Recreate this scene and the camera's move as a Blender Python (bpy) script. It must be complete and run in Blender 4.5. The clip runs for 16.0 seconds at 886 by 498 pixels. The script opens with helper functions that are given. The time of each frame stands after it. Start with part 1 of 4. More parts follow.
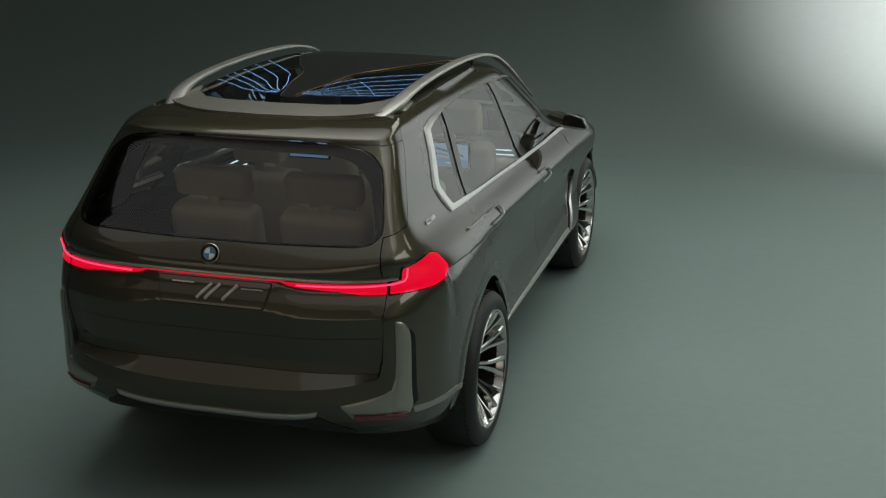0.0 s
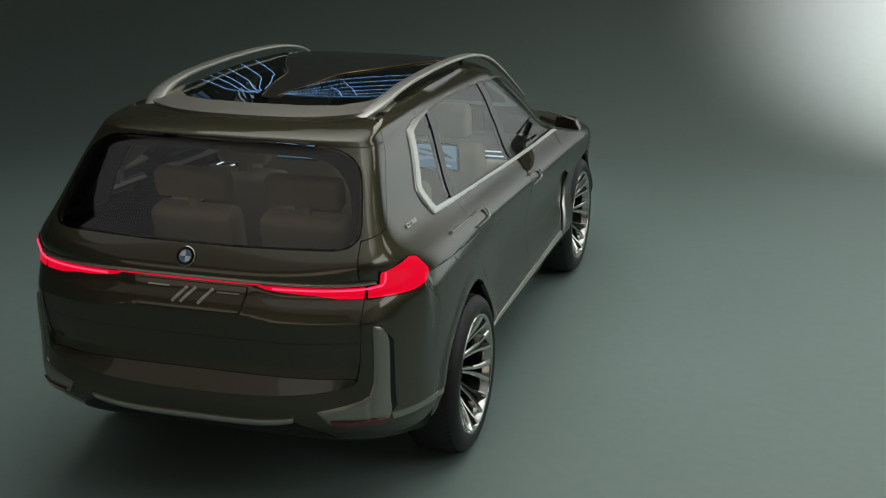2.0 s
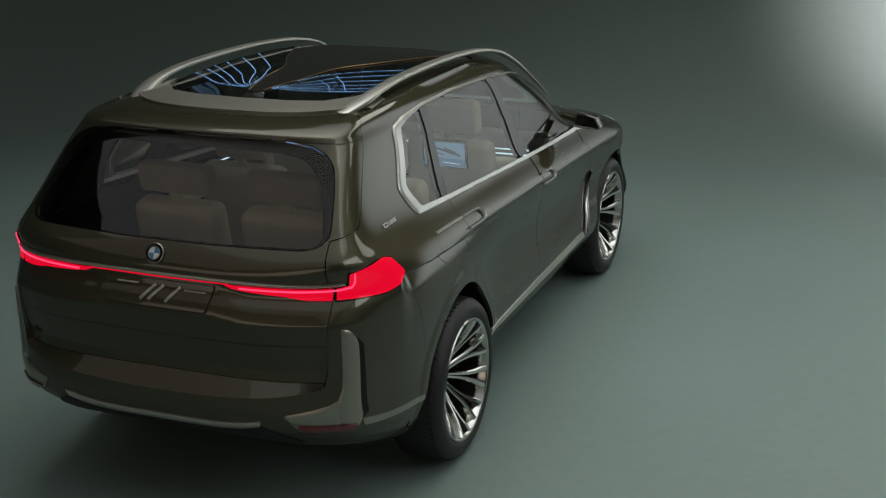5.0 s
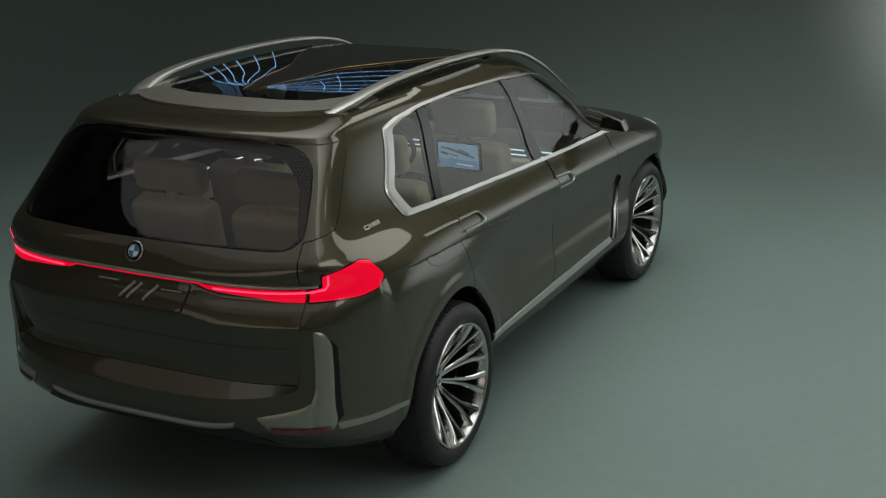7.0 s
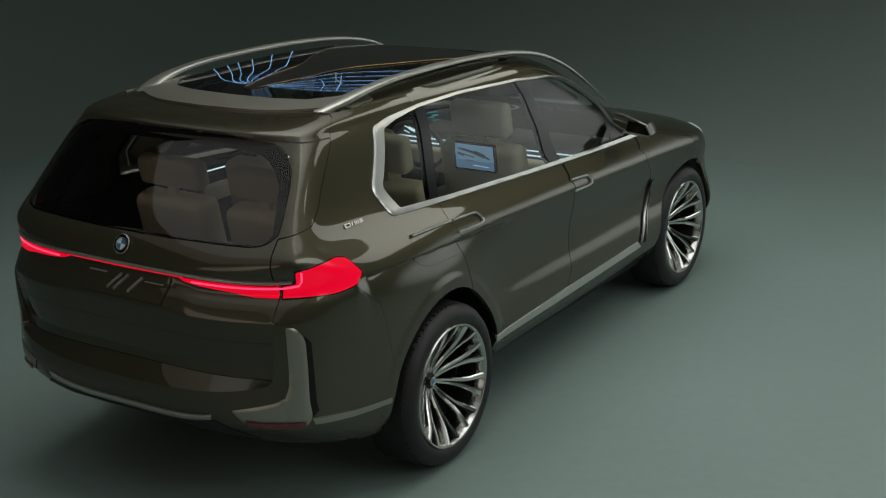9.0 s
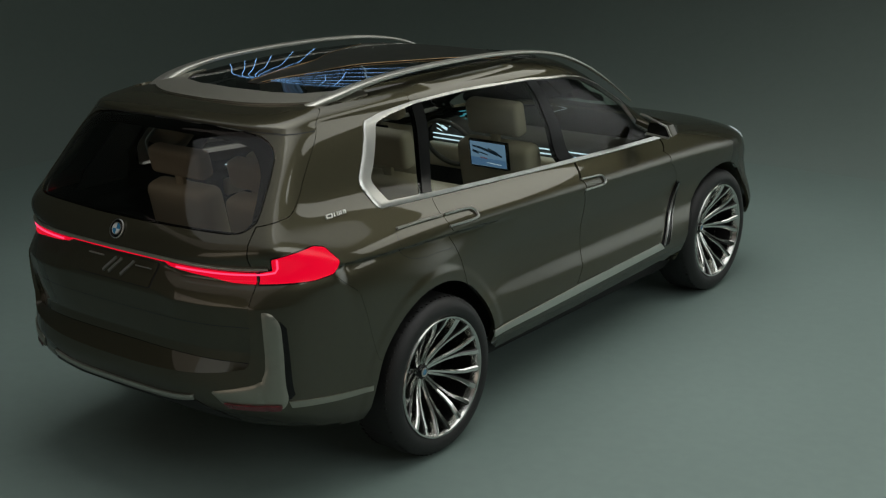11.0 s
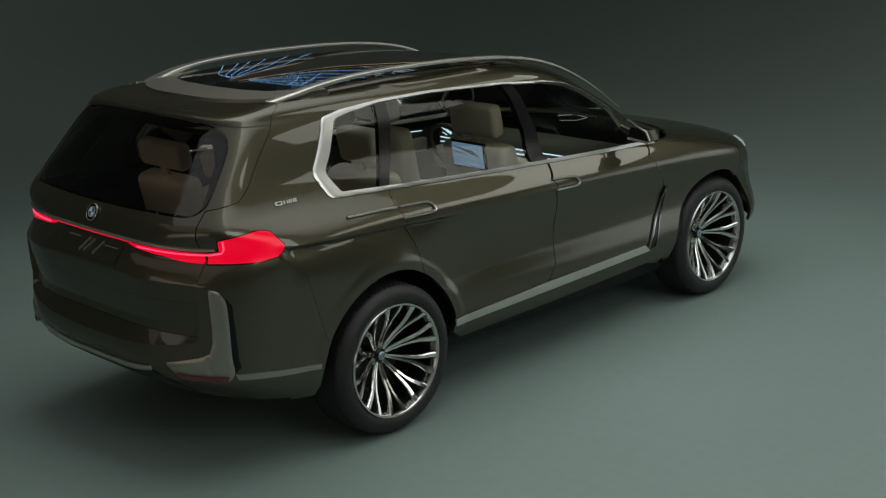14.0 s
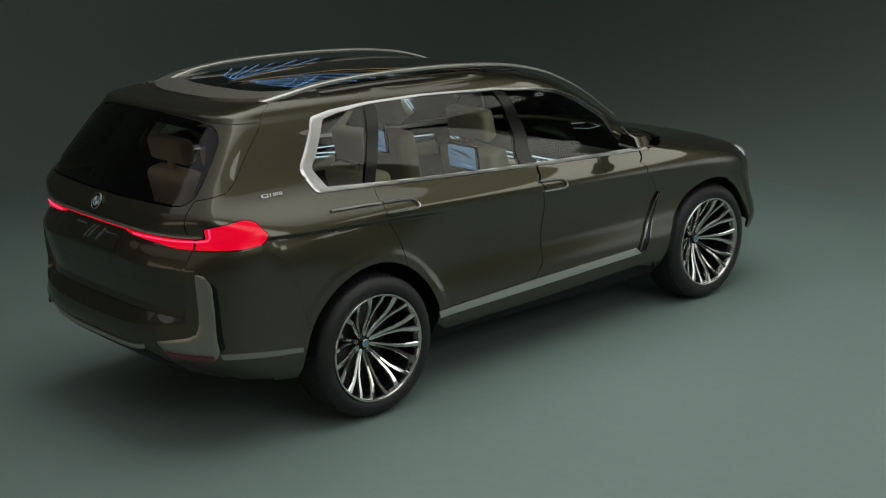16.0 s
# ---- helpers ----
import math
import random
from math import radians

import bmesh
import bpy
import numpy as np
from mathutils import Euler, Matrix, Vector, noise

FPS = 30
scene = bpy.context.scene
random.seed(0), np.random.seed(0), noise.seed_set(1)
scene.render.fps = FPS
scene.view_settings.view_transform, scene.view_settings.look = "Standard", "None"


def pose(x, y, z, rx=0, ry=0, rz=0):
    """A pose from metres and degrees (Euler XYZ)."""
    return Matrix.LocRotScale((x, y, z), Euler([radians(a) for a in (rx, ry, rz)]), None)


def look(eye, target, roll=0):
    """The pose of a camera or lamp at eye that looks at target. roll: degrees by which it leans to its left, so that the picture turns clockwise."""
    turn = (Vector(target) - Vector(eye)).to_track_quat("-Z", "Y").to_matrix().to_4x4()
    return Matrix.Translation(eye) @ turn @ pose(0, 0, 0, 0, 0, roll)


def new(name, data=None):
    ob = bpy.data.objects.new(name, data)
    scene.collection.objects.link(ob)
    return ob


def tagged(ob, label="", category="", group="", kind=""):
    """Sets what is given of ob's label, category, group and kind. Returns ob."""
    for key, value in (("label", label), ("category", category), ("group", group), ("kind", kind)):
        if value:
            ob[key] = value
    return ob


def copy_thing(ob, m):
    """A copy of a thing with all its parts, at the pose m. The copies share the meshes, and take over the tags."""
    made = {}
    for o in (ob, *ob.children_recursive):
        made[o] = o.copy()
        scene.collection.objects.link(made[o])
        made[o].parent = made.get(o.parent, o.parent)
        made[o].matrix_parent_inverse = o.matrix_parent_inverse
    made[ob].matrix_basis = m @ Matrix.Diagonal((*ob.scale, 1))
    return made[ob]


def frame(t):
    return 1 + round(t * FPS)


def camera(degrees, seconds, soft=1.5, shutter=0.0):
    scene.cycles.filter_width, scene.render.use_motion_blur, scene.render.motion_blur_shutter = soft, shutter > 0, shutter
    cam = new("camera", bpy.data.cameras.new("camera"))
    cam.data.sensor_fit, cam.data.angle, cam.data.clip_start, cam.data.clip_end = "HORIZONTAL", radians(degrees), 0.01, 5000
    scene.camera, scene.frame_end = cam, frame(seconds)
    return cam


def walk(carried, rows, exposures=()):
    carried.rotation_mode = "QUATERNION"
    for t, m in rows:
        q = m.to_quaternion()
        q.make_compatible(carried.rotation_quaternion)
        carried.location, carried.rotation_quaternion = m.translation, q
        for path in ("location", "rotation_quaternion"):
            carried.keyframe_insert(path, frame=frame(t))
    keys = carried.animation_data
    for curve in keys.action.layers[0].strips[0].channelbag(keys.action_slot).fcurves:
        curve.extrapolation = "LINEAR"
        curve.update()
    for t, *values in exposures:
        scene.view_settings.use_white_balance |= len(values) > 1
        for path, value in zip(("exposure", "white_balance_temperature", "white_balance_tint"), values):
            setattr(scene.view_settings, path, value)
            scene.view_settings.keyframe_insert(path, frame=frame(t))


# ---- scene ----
cam = camera(35.3, 16.0, soft=1.2)
PATH = [
    (0, (2.646, -6.537, 3.071), (2.116, -4.698, 2.493), 0.1),
    (0.5, (2.661, -6.519, 3.073), (2.131, -4.679, 2.495), 0.2),
    (1, (2.68, -6.484, 3.07), (2.149, -4.645, 2.491), 0.3),
    (1.5, (2.709, -6.445, 3.068), (2.173, -4.608, 2.488), 0.4),
    (2, (2.768, -6.391, 3.06), (2.217, -4.558, 2.481), 0.2),
    (2.5, (2.831, -6.347, 3.057), (2.262, -4.52, 2.477), 0.2),
    (3, (2.902, -6.287, 3.048), (2.311, -4.467, 2.467), 0.1),
    (3.5, (2.977, -6.222, 3.048), (2.364, -4.41, 2.465), 0.0),
    (4, (3.052, -6.148, 3.038), (2.415, -4.344, 2.454), 0.0),
    (6.5, (3.604, -5.745, 3.019), (2.797, -4.012, 2.431), -0.3),
    (7, (3.747, -5.655, 3.013), (2.896, -3.943, 2.426), -0.4),
    (7.5, (3.884, -5.578, 3.012), (2.992, -3.886, 2.425), -0.5),
    (8, (4.043, -5.486, 2.985), (3.104, -3.818, 2.406), -0.7),
    (8.5, (4.187, -5.402, 2.984), (3.206, -3.758, 2.405), -0.7),
    (9, (4.353, -5.332, 2.994), (3.33, -3.715, 2.414), -0.8),
    (11.5, (5.214, -4.962, 2.952), (3.986, -3.487, 2.388), -1.2),
    (12, (5.4, -4.902, 2.937), (4.14, -3.453, 2.38), -1.4),
    (12.5, (5.565, -4.851, 2.923), (4.279, -3.421, 2.373), -1.4),
    (13, (5.744, -4.776, 2.911), (4.429, -3.371, 2.366), -1.5),
    (13.5, (5.905, -4.739, 2.904), (4.568, -3.353, 2.364), -1.5),
    (14, (6.072, -4.706, 2.897), (4.713, -3.339, 2.365), -1.4),
    (14.5, (6.251, -4.667, 2.892), (4.866, -3.323, 2.367), -1.4),
    (15, (6.417, -4.634, 2.883), (5.008, -3.311, 2.365), -1.3),
    (15.5, (6.598, -4.6, 2.891), (5.167, -3.302, 2.377), -1.2),
    (16, (6.784, -4.589, 2.898), (5.335, -3.309, 2.387), -1.0),
]
walk(cam, [(t, look(eye, target, roll)) for t, eye, target, roll in PATH])

# ---- light ----
world = bpy.data.worlds.new("studio_dark")
world.use_nodes = True
scene.world = world
world.node_tree.nodes["Background"].inputs["Color"].default_value = (0.55, 0.62, 0.60, 1)
world.node_tree.nodes["Background"].inputs["Strength"].default_value = 0.02


def area_lamp(name, eye, target, sx, sy, watts, colour, spread=180):
    data = bpy.data.lights.new(name, "AREA")
    data.shape, data.size, data.size_y, data.energy, data.color = "RECTANGLE", sx, sy, watts, colour
    data.spread = radians(spread)
    ob = new(name, data)
    ob.matrix_world = look(eye, target)
    return ob


def spot_lamp(name, eye, target, watts, colour, angle, blend=1.0, size=0.5):
    data = bpy.data.lights.new(name, "SPOT")
    data.energy, data.color, data.spot_size, data.spot_blend, data.shadow_soft_size = watts, colour, radians(angle), blend, size
    ob = new(name, data)
    ob.matrix_world = look(eye, target)
    return ob


area_lamp("overhead_softbox", (1.8, 1.9, 5.7), (1.8, 1.9, 0), 8.0, 6.2, 145, (0.98, 1.0, 0.98), 120)
area_lamp("ceiling_panel", (1.9, -3.1, 6.3), (1.9, -3.1, 0), 13.8, 4.8, 74, (0.98, 1.0, 1.0))
area_lamp("rear_ceiling_panel", (1.0, -8.3, 6.3), (1.0, -8.3, 0), 16.0, 5.6, 54, (1.0, 0.88, 0.78))
area_lamp("rear_softbox", (1.2, -12.4, 2.7), (1.2, 0, 2.2), 17.0, 3.4, 60, (1.0, 0.85, 0.72), 130)
area_lamp("side_softbox", (9.8, 0.6, 5.1), (1.0, 0.4, 1.2), 7.2, 2.7, 78, (0.97, 1.0, 0.96), 130)
spot_lamp("wall_spot", (6.8, 1.5, 6.0), (4.8, 9.3, 1.35), 15000, (1.0, 0.89, 0.93), 44)
area_lamp("front_softbox", (6.0, 9.3, 6.5), (6.0, 0.0, 1.5), 10.8, 2.3, 115, (1.0, 1.0, 0.90), 150)

# ---- materials ----


def material(name):
    m = bpy.data.materials.new(name)
    m.use_nodes = True
    return m, m.node_tree, m.node_tree.nodes["Principled BSDF"]


def plain(name, colour, rough=0.5, metal=0.0, grain=0.0, scale=60, bump=0.0, coat=0.0, emit=0.0, emit_colour=None, spec=0.5, edge=None):
    """A surface with fine and coarse variation of colour, gloss and relief."""
    m, t, b = material(name)
    b.inputs["Base Color"].default_value = (*colour, 1)
    b.inputs["Roughness"].default_value, b.inputs["Metallic"].default_value = rough, metal
    b.inputs["Coat Weight"].default_value = coat
    b.inputs["Coat Roughness"].default_value = 0.03
    b.inputs["Specular IOR Level"].default_value = spec
    if edge:
        b.inputs["Specular Tint"].default_value = (*edge, 1)
    if emit:
        b.inputs["Emission Color"].default_value = (*(emit_colour or colour), 1)
        b.inputs["Emission Strength"].default_value = emit
    if grain or bump:
        co = t.nodes.new("ShaderNodeTexCoord")
        fine, broad = t.nodes.new("ShaderNodeTexNoise"), t.nodes.new("ShaderNodeTexNoise")
        fine.inputs["Scale"].default_value, broad.inputs["Scale"].default_value = scale, scale / 25
        fine.inputs["Detail"].default_value, broad.inputs["Detail"].default_value = 4, 5
        for n in (fine, broad):
            t.links.new(co.outputs["Object"], n.inputs["Vector"])
        mix = t.nodes.new("ShaderNodeMath")
        mix.operation = "ADD"
        t.links.new(fine.outputs["Fac"], mix.inputs[0])
        t.links.new(broad.outputs["Fac"], mix.inputs[1])
        ramp = t.nodes.new("ShaderNodeMapRange")
        ramp.inputs["From Min"].default_value, ramp.inputs["From Max"].default_value = 0.6, 1.4
        ramp.inputs["To Min"].default_value, ramp.inputs["To Max"].default_value = 1 - grain, 1 + grain
        t.links.new(mix.outputs[0], ramp.inputs["Value"])
        tint = t.nodes.new("ShaderNodeVectorMath")
        tint.operation = "SCALE"
        tint.inputs[0].default_value = colour
        t.links.new(ramp.outputs[0], tint.inputs["Scale"])
        t.links.new(tint.outputs[0], b.inputs["Base Color"])
        gloss = t.nodes.new("ShaderNodeMath")
        gloss.operation = "MULTIPLY"
        gloss.inputs[1].default_value = rough
        t.links.new(ramp.outputs[0], gloss.inputs[0])
        t.links.new(gloss.outputs[0], b.inputs["Roughness"])
        if bump:
            bp = t.nodes.new("ShaderNodeBump")
            bp.inputs["Strength"].default_value, bp.inputs["Distance"].default_value = bump, 0.004
            t.links.new(fine.outputs["Fac"], bp.inputs["Height"])
            t.links.new(bp.outputs[0], b.inputs["Normal"])
    return m


def glass(name, tint, ior=1.5, rough=0.0):
    """A thin tinted pane: light passes with the tint, the surface mirrors by its angle."""
    m, t, b = material(name)
    clear, shine, mix, fres = (t.nodes.new("ShaderNode" + n) for n in ("BsdfTransparent", "BsdfGlossy", "MixShader", "Fresnel"))
    clear.inputs["Color"].default_value = (*tint, 1)
    shine.inputs["Roughness"].default_value = rough
    fres.inputs["IOR"].default_value = ior
    t.links.new(fres.outputs[0], mix.inputs[0])
    t.links.new(clear.outputs[0], mix.inputs[1])
    t.links.new(shine.outputs[0], mix.inputs[2])
    t.links.new(mix.outputs[0], t.nodes["Material Output"].inputs["Surface"])
    return m


def glow(name, colour, strength):
    return plain(name, (0.02, 0.02, 0.02), 0.3, emit=strength, emit_colour=colour)


PAINT = plain("bronze_metallic_paint", (0.077, 0.071, 0.046), 0.38, 0.85, grain=0.04, scale=900, coat=0.9, edge=(0.24, 0.23, 0.18))
PAINT.node_tree.nodes["Principled BSDF"].inputs["Coat IOR"].default_value = 1.60
PAINT.node_tree.nodes["Principled BSDF"].inputs["Coat Roughness"].default_value = 0.025
SATIN = plain("satin_aluminium", (0.53, 0.52, 0.47), 0.38, 1.0, grain=0.06, scale=500)
SILL = plain("brushed_sill_metal", (0.68, 0.67, 0.62), 0.45, 1.0, grain=0.05, scale=400)
BAND = plain("satin_bronze_band", (0.40, 0.385, 0.33), 0.40, 1.0, grain=0.06, scale=500)
CHROME = plain("bright_chrome", (0.60, 0.60, 0.575), 0.30, 1.0, grain=0.04, scale=300)
DARK_CHROME = plain("dark_polished_metal", (0.52, 0.52, 0.50), 0.18, 1.0, grain=0.08, scale=200)
WHEEL_FACE = plain("diamond_cut_alloy", (0.70, 0.70, 0.67), 0.16, 1.0, grain=0.05, scale=300)
WHEEL_SIDE = plain("dark_painted_alloy", (0.02, 0.02, 0.019), 0.3, 0.3, grain=0.1, scale=200, coat=0.5)
BLACK = plain("black_gloss_trim", (0.006, 0.006, 0.006), 0.15, spec=0.3)
MATT_BLACK = plain("black_plastic", (0.010, 0.010, 0.010), 0.6, grain=0.2, scale=200)
SHELL = plain("dark_body_cavity", (0.004, 0.004, 0.004), 0.9)
RUBBER = plain("tyre_rubber", (0.012, 0.012, 0.012), 0.55, grain=0.25, scale=120, bump=0.2)
GLASS = glass("tinted_side_glass", (0.70, 0.73, 0.66), 1.44)
REAR_GLASS = glass("tinted_rear_glass", (0.80, 0.78, 0.73), 1.62)
ROOF_GLASS = glass("black_roof_glass", (0.30, 0.31, 0.32))
RED = plain("red_lamp_lens", (0.35, 0.002, 0.012), 0.2, coat=0.15, spec=0.2, emit=0.66, emit_colour=(1.0, 0.001, 0.03))
RED_LINE = plain("bright_red_light_guide", (0.5, 0.02, 0.06), 0.15, emit=1.1, emit_colour=(1.0, 0.07, 0.18))
REFLECTOR = plain("dark_red_reflector", (0.11, 0.008, 0.014), 0.25, coat=1.0, grain=0.3, scale=300)
BLUE_LINE = glow("blue_light_line", (0.22, 0.50, 0.95), 1.1)
GOLD = plain("copper_trim", (0.42, 0.27, 0.14), 0.3, 1.0, grain=0.05, scale=300)
WHITE_LINE = glow("cold_white_light_line", (0.62, 0.85, 1.0), 1.3)
CYAN_LINE = glow("cyan_light_line", (0.10, 0.55, 0.70), 0.5)
BEIGE = plain("beige_seat_leather", (0.66, 0.59, 0.47), 0.6, grain=0.12, scale=150, bump=0.25)
BROWN_BONE = plain("bronze_roof_rib", (0.034, 0.030, 0.025), 0.32, 0.7, grain=0.08, scale=300, coat=0.6)
CABIN = plain("dark_cabin_trim", (0.06, 0.057, 0.053), 0.7, grain=0.2, scale=80)
CEILING = plain("painted_ceiling", (0.14, 0.155, 0.15), 0.7, grain=0.1, scale=10)
FLOOR = plain("painted_studio_floor", (0.188, 0.25, 0.230), 0.55, grain=0.08, scale=14, bump=0.03)
WALL = plain("painted_studio_wall", (0.200, 0.25, 0.230), 0.6, grain=0.04, scale=14, bump=0.03)

# ---- mesh tools ----
import functools
from mathutils.geometry import delaunay_2d_cdt



def link(name, me, mat, parent=None, label=""):
    me.materials.append(mat)
    ob = new(name, me)
    if parent:
        ob.parent = parent
    if label:
        ob["label"] = label
    return ob


def part(name, bm, mat, parent=None, label="", smooth_faces=True):
    me = bpy.data.meshes.new(name)
    bmesh.ops.recalc_face_normals(bm, faces=bm.faces)
    bm.to_mesh(me)
    bm.free()
    if smooth_faces:
        me.polygons.foreach_set("use_smooth", [True] * len(me.polygons))
        me.set_sharp_from_angle(angle=radians(35))
    return link(name, me, mat, parent, label)


def thing(name, label, category, group="", kind=""):
    return tagged(new(name), label, category, group, kind)


def inside(pts, ring):
    x, y = pts[:, 0], pts[:, 1]
    hit = np.zeros(len(pts), bool)
    a, b = ring, np.roll(ring, -1, 0)
    for (x1, y1), (x2, y2) in zip(a, b):
        if y1 != y2:
            hit ^= ((y1 > y) != (y2 > y)) & (x < (x2 - x1) * (y - y1) / (y2 - y1) + x1)
    return hit


def near(pts, ring, d):
    a, b = ring, np.roll(ring, -1, 0)
    best = np.full(len(pts), 9.0)
    for p, q in zip(a, b):
        v = q - p
        s = np.clip(((pts - p) @ v) / max(v @ v, 1e-12), 0, 1)
        best = np.minimum(best, np.linalg.norm(pts - p - s[:, None] * v, axis=1))
    return best < d


def ring(points, step=0.025, closed=True):
    """Corners (u, v[, radius]) to a fine outline; a radius rounds that corner."""
    pts = [(np.array(q[:2], float), q[2] if len(q) > 2 else 0.0) for q in points]
    n, out = len(pts), []
    for i, (q, r) in enumerate(pts):
        if r and (closed or 0 < i < n - 1):
            a, b = pts[i - 1][0] - q, pts[(i + 1) % n][0] - q
            la, lb = np.linalg.norm(a), np.linalg.norm(b)
            k = min(r, la * 0.5, lb * 0.5)
            s, e = q + a / la * k, q + b / lb * k
            out += [(1 - t) ** 2 * s + 2 * t * (1 - t) * q + t * t * e for t in np.linspace(0, 1, 7)]
        else:
            out.append(q)
    fine = []
    m = len(out)
    for i in range(m if closed else m - 1):
        a, b = out[i], out[(i + 1) % m]
        d = np.linalg.norm(b - a)
        if d < 1e-5:
            continue
        k = max(1, int(math.ceil(d / step)))
        fine += [a + (b - a) * j / k for j in range(k)]
    if not closed:
        fine.append(out[-1])
    return np.array(fine)


def spline(points, n=8):
    """A smooth open curve through the points."""
    q = [np.array(v, float) for v in points]
    q = [2 * q[0] - q[1], *q, 2 * q[-1] - q[-2]]
    out = []
    for i in range(1, len(q) - 2):
        a, b, c, d = q[i - 1:i + 3]
        for j in range(n):
            t = j / n
            out.append(0.5 * (2 * b + (c - a) * t + (2 * a - 5 * b + 4 * c - d) * t * t + (3 * b - a - 3 * c + d) * t ** 3))
    out.append(q[-2])
    return [tuple(v) for v in out]


def inset(loop, d):
    """Draw an outline in by d."""
    t1, t2 = loop - np.roll(loop, 1, 0), np.roll(loop, -1, 0) - loop
    t1, t2 = (t / np.maximum(np.linalg.norm(t, axis=1), 1e-9)[:, None] for t in (t1, t2))
    area = np.sum(loop[:, 0] * np.roll(loop[:, 1], -1) - loop[:, 1] * np.roll(loop[:, 0], -1))
    sg = 1 if area > 0 else -1
    n1, n2 = (np.stack([-t[:, 1], t[:, 0]], 1) * sg for t in (t1, t2))
    m = n1 + n2
    m /= np.maximum(np.sum(m * n1, axis=1), 0.4)[:, None]
    return loop + d * m


def sheet(name, outline, surface, mat, parent, off=0.0, thick=0.012, step=0.035, holes=(), gap=0.0, label="", mirror=False, crown=0.0):
    """A panel cut along an outline out of a surface, with rims of the given depth; crown swells it towards its middle."""
    loops = [inset(outline, gap)] + [inset(h, -gap) for h in holes]
    lo, hi = loops[0].min(0), loops[0].max(0)
    gx, gy = np.meshgrid(np.arange(lo[0], hi[0], step), np.arange(lo[1], hi[1], step))
    grid = np.stack([gx.ravel() + (np.arange(gx.size) // gx.shape[1] % 2) * step * 0.5, gy.ravel()], 1)
    keep = inside(grid, loops[0]) & ~near(grid, loops[0], step * 0.45)
    for h in loops[1:]:
        keep &= ~inside(grid, h) & ~near(grid, h, step * 0.45)
    pts = np.concatenate([*loops, grid[keep]])
    edges, k = [], 0
    for lp in loops:
        edges += [(k + i, k + (i + 1) % len(lp)) for i in range(len(lp))]
        k += len(lp)
    co, _, tris, *_ = delaunay_2d_cdt([Vector(v) for v in pts], edges, [], 0, 1e-6)
    uv = np.array([tuple(v) for v in co])
    tris = np.array([t for t in tris if len(t) == 3])
    mid = uv[tris].mean(1)
    ok = inside(mid, loops[0])
    for h in loops[1:]:
        ok &= ~inside(mid, h)
    tris = tris[ok]
    place, normal = surface(uv[:, 0], uv[:, 1])
    swell = 0
    if crown:
        d = np.full(len(uv), 9.0)
        lp = loops[0]
        for p, q in zip(lp, np.roll(lp, -1, 0)):
            v = q - p
            s = np.clip(((uv - p) @ v) / max(v @ v, 1e-12), 0, 1)
            d = np.minimum(d, np.linalg.norm(uv - p - s[:, None] * v, axis=1))
        swell = (crown * (1 - np.exp(-d / max(abs(crown), 0.003))))[:, None] * normal
    verts = [tuple(v) for v in place + off * normal + swell]
    norms = [tuple(v) for v in normal]
    a, b, c = (place[tris[:, i]] for i in range(3))
    flip = np.sum(np.cross(b - a, c - a) * normal[tris[:, 0]], 1) < 0
    faces = [(t[0], t[2], t[1]) if f else tuple(t) for t, f in zip(tris.tolist(), flip)]
    if thick:
        for i, lp in enumerate(loops):
            pl, nr = surface(lp[:, 0], lp[:, 1])
            tan = np.roll(pl, -1, 0) - np.roll(pl, 1, 0)
            side = np.cross(tan, nr)
            side /= np.maximum(np.linalg.norm(side, axis=1), 1e-9)[:, None]
            k, n = len(verts), len(lp)
            verts += [tuple(v) for v in pl + off * nr] + [tuple(v) for v in pl + (off - thick) * nr]
            for j in range(n):
                e = (j + 1) % n
                faces.append((k + j, k + n + j, k + n + e, k + e))
            norms += [tuple(v) for v in side] * 2
    made = []
    for s in ((1, -1) if mirror else (1,)):
        me = bpy.data.meshes.new(name)
        if s == 1:
            me.from_pydata(verts, [], faces)
            nn = norms
        else:
            me.from_pydata([(-x, y, z) for x, y, z in verts], [], [f[::-1] for f in faces])
            nn = [(-x, y, z) for x, y, z in norms]
        me.polygons.foreach_set("use_smooth", [True] * len(me.polygons))
        if not crown:
            me.normals_split_custom_set_from_vertices(nn)
        made.append(link(name, me, mat, parent[s < 0] if isinstance(parent, list) else parent, label))
    return made if mirror else made[0]


def tube(name, points, radius, mat, parent=None, flat=1.0, sides=10, label="", taper=None, up=(0, 0, 1)):
    """A bar along points; flat squashes its height; taper gives a width factor per point."""
    bm = bmesh.new()
    q = [Vector(p) for p in points]
    rows = []
    for i, p in enumerate(q):
        d = (q[min(i + 1, len(q) - 1)] - q[max(i - 1, 0)]).normalized()
        s = d.cross(Vector(up)).normalized()
        u = s.cross(d).normalized()
        r = radius * (taper[i] if taper else 1)
        row = []
        for k in range(sides):
            a = 2 * math.pi * k / sides
            ca, sa = math.cos(a), math.sin(a)
            ca, sa = math.copysign(abs(ca) ** 0.6, ca), math.copysign(abs(sa) ** 0.6, sa)
            row.append(bm.verts.new(p + s * r * ca + u * r * flat * sa))
        rows.append(row)
    for a, b in zip(rows, rows[1:]):
        for k in range(sides):
            bm.faces.new((a[k], a[(k + 1) % sides], b[(k + 1) % sides], b[k]))
    bm.faces.new(rows[0])
    bm.faces.new(rows[-1])
    return part(name, bm, mat, parent, label)


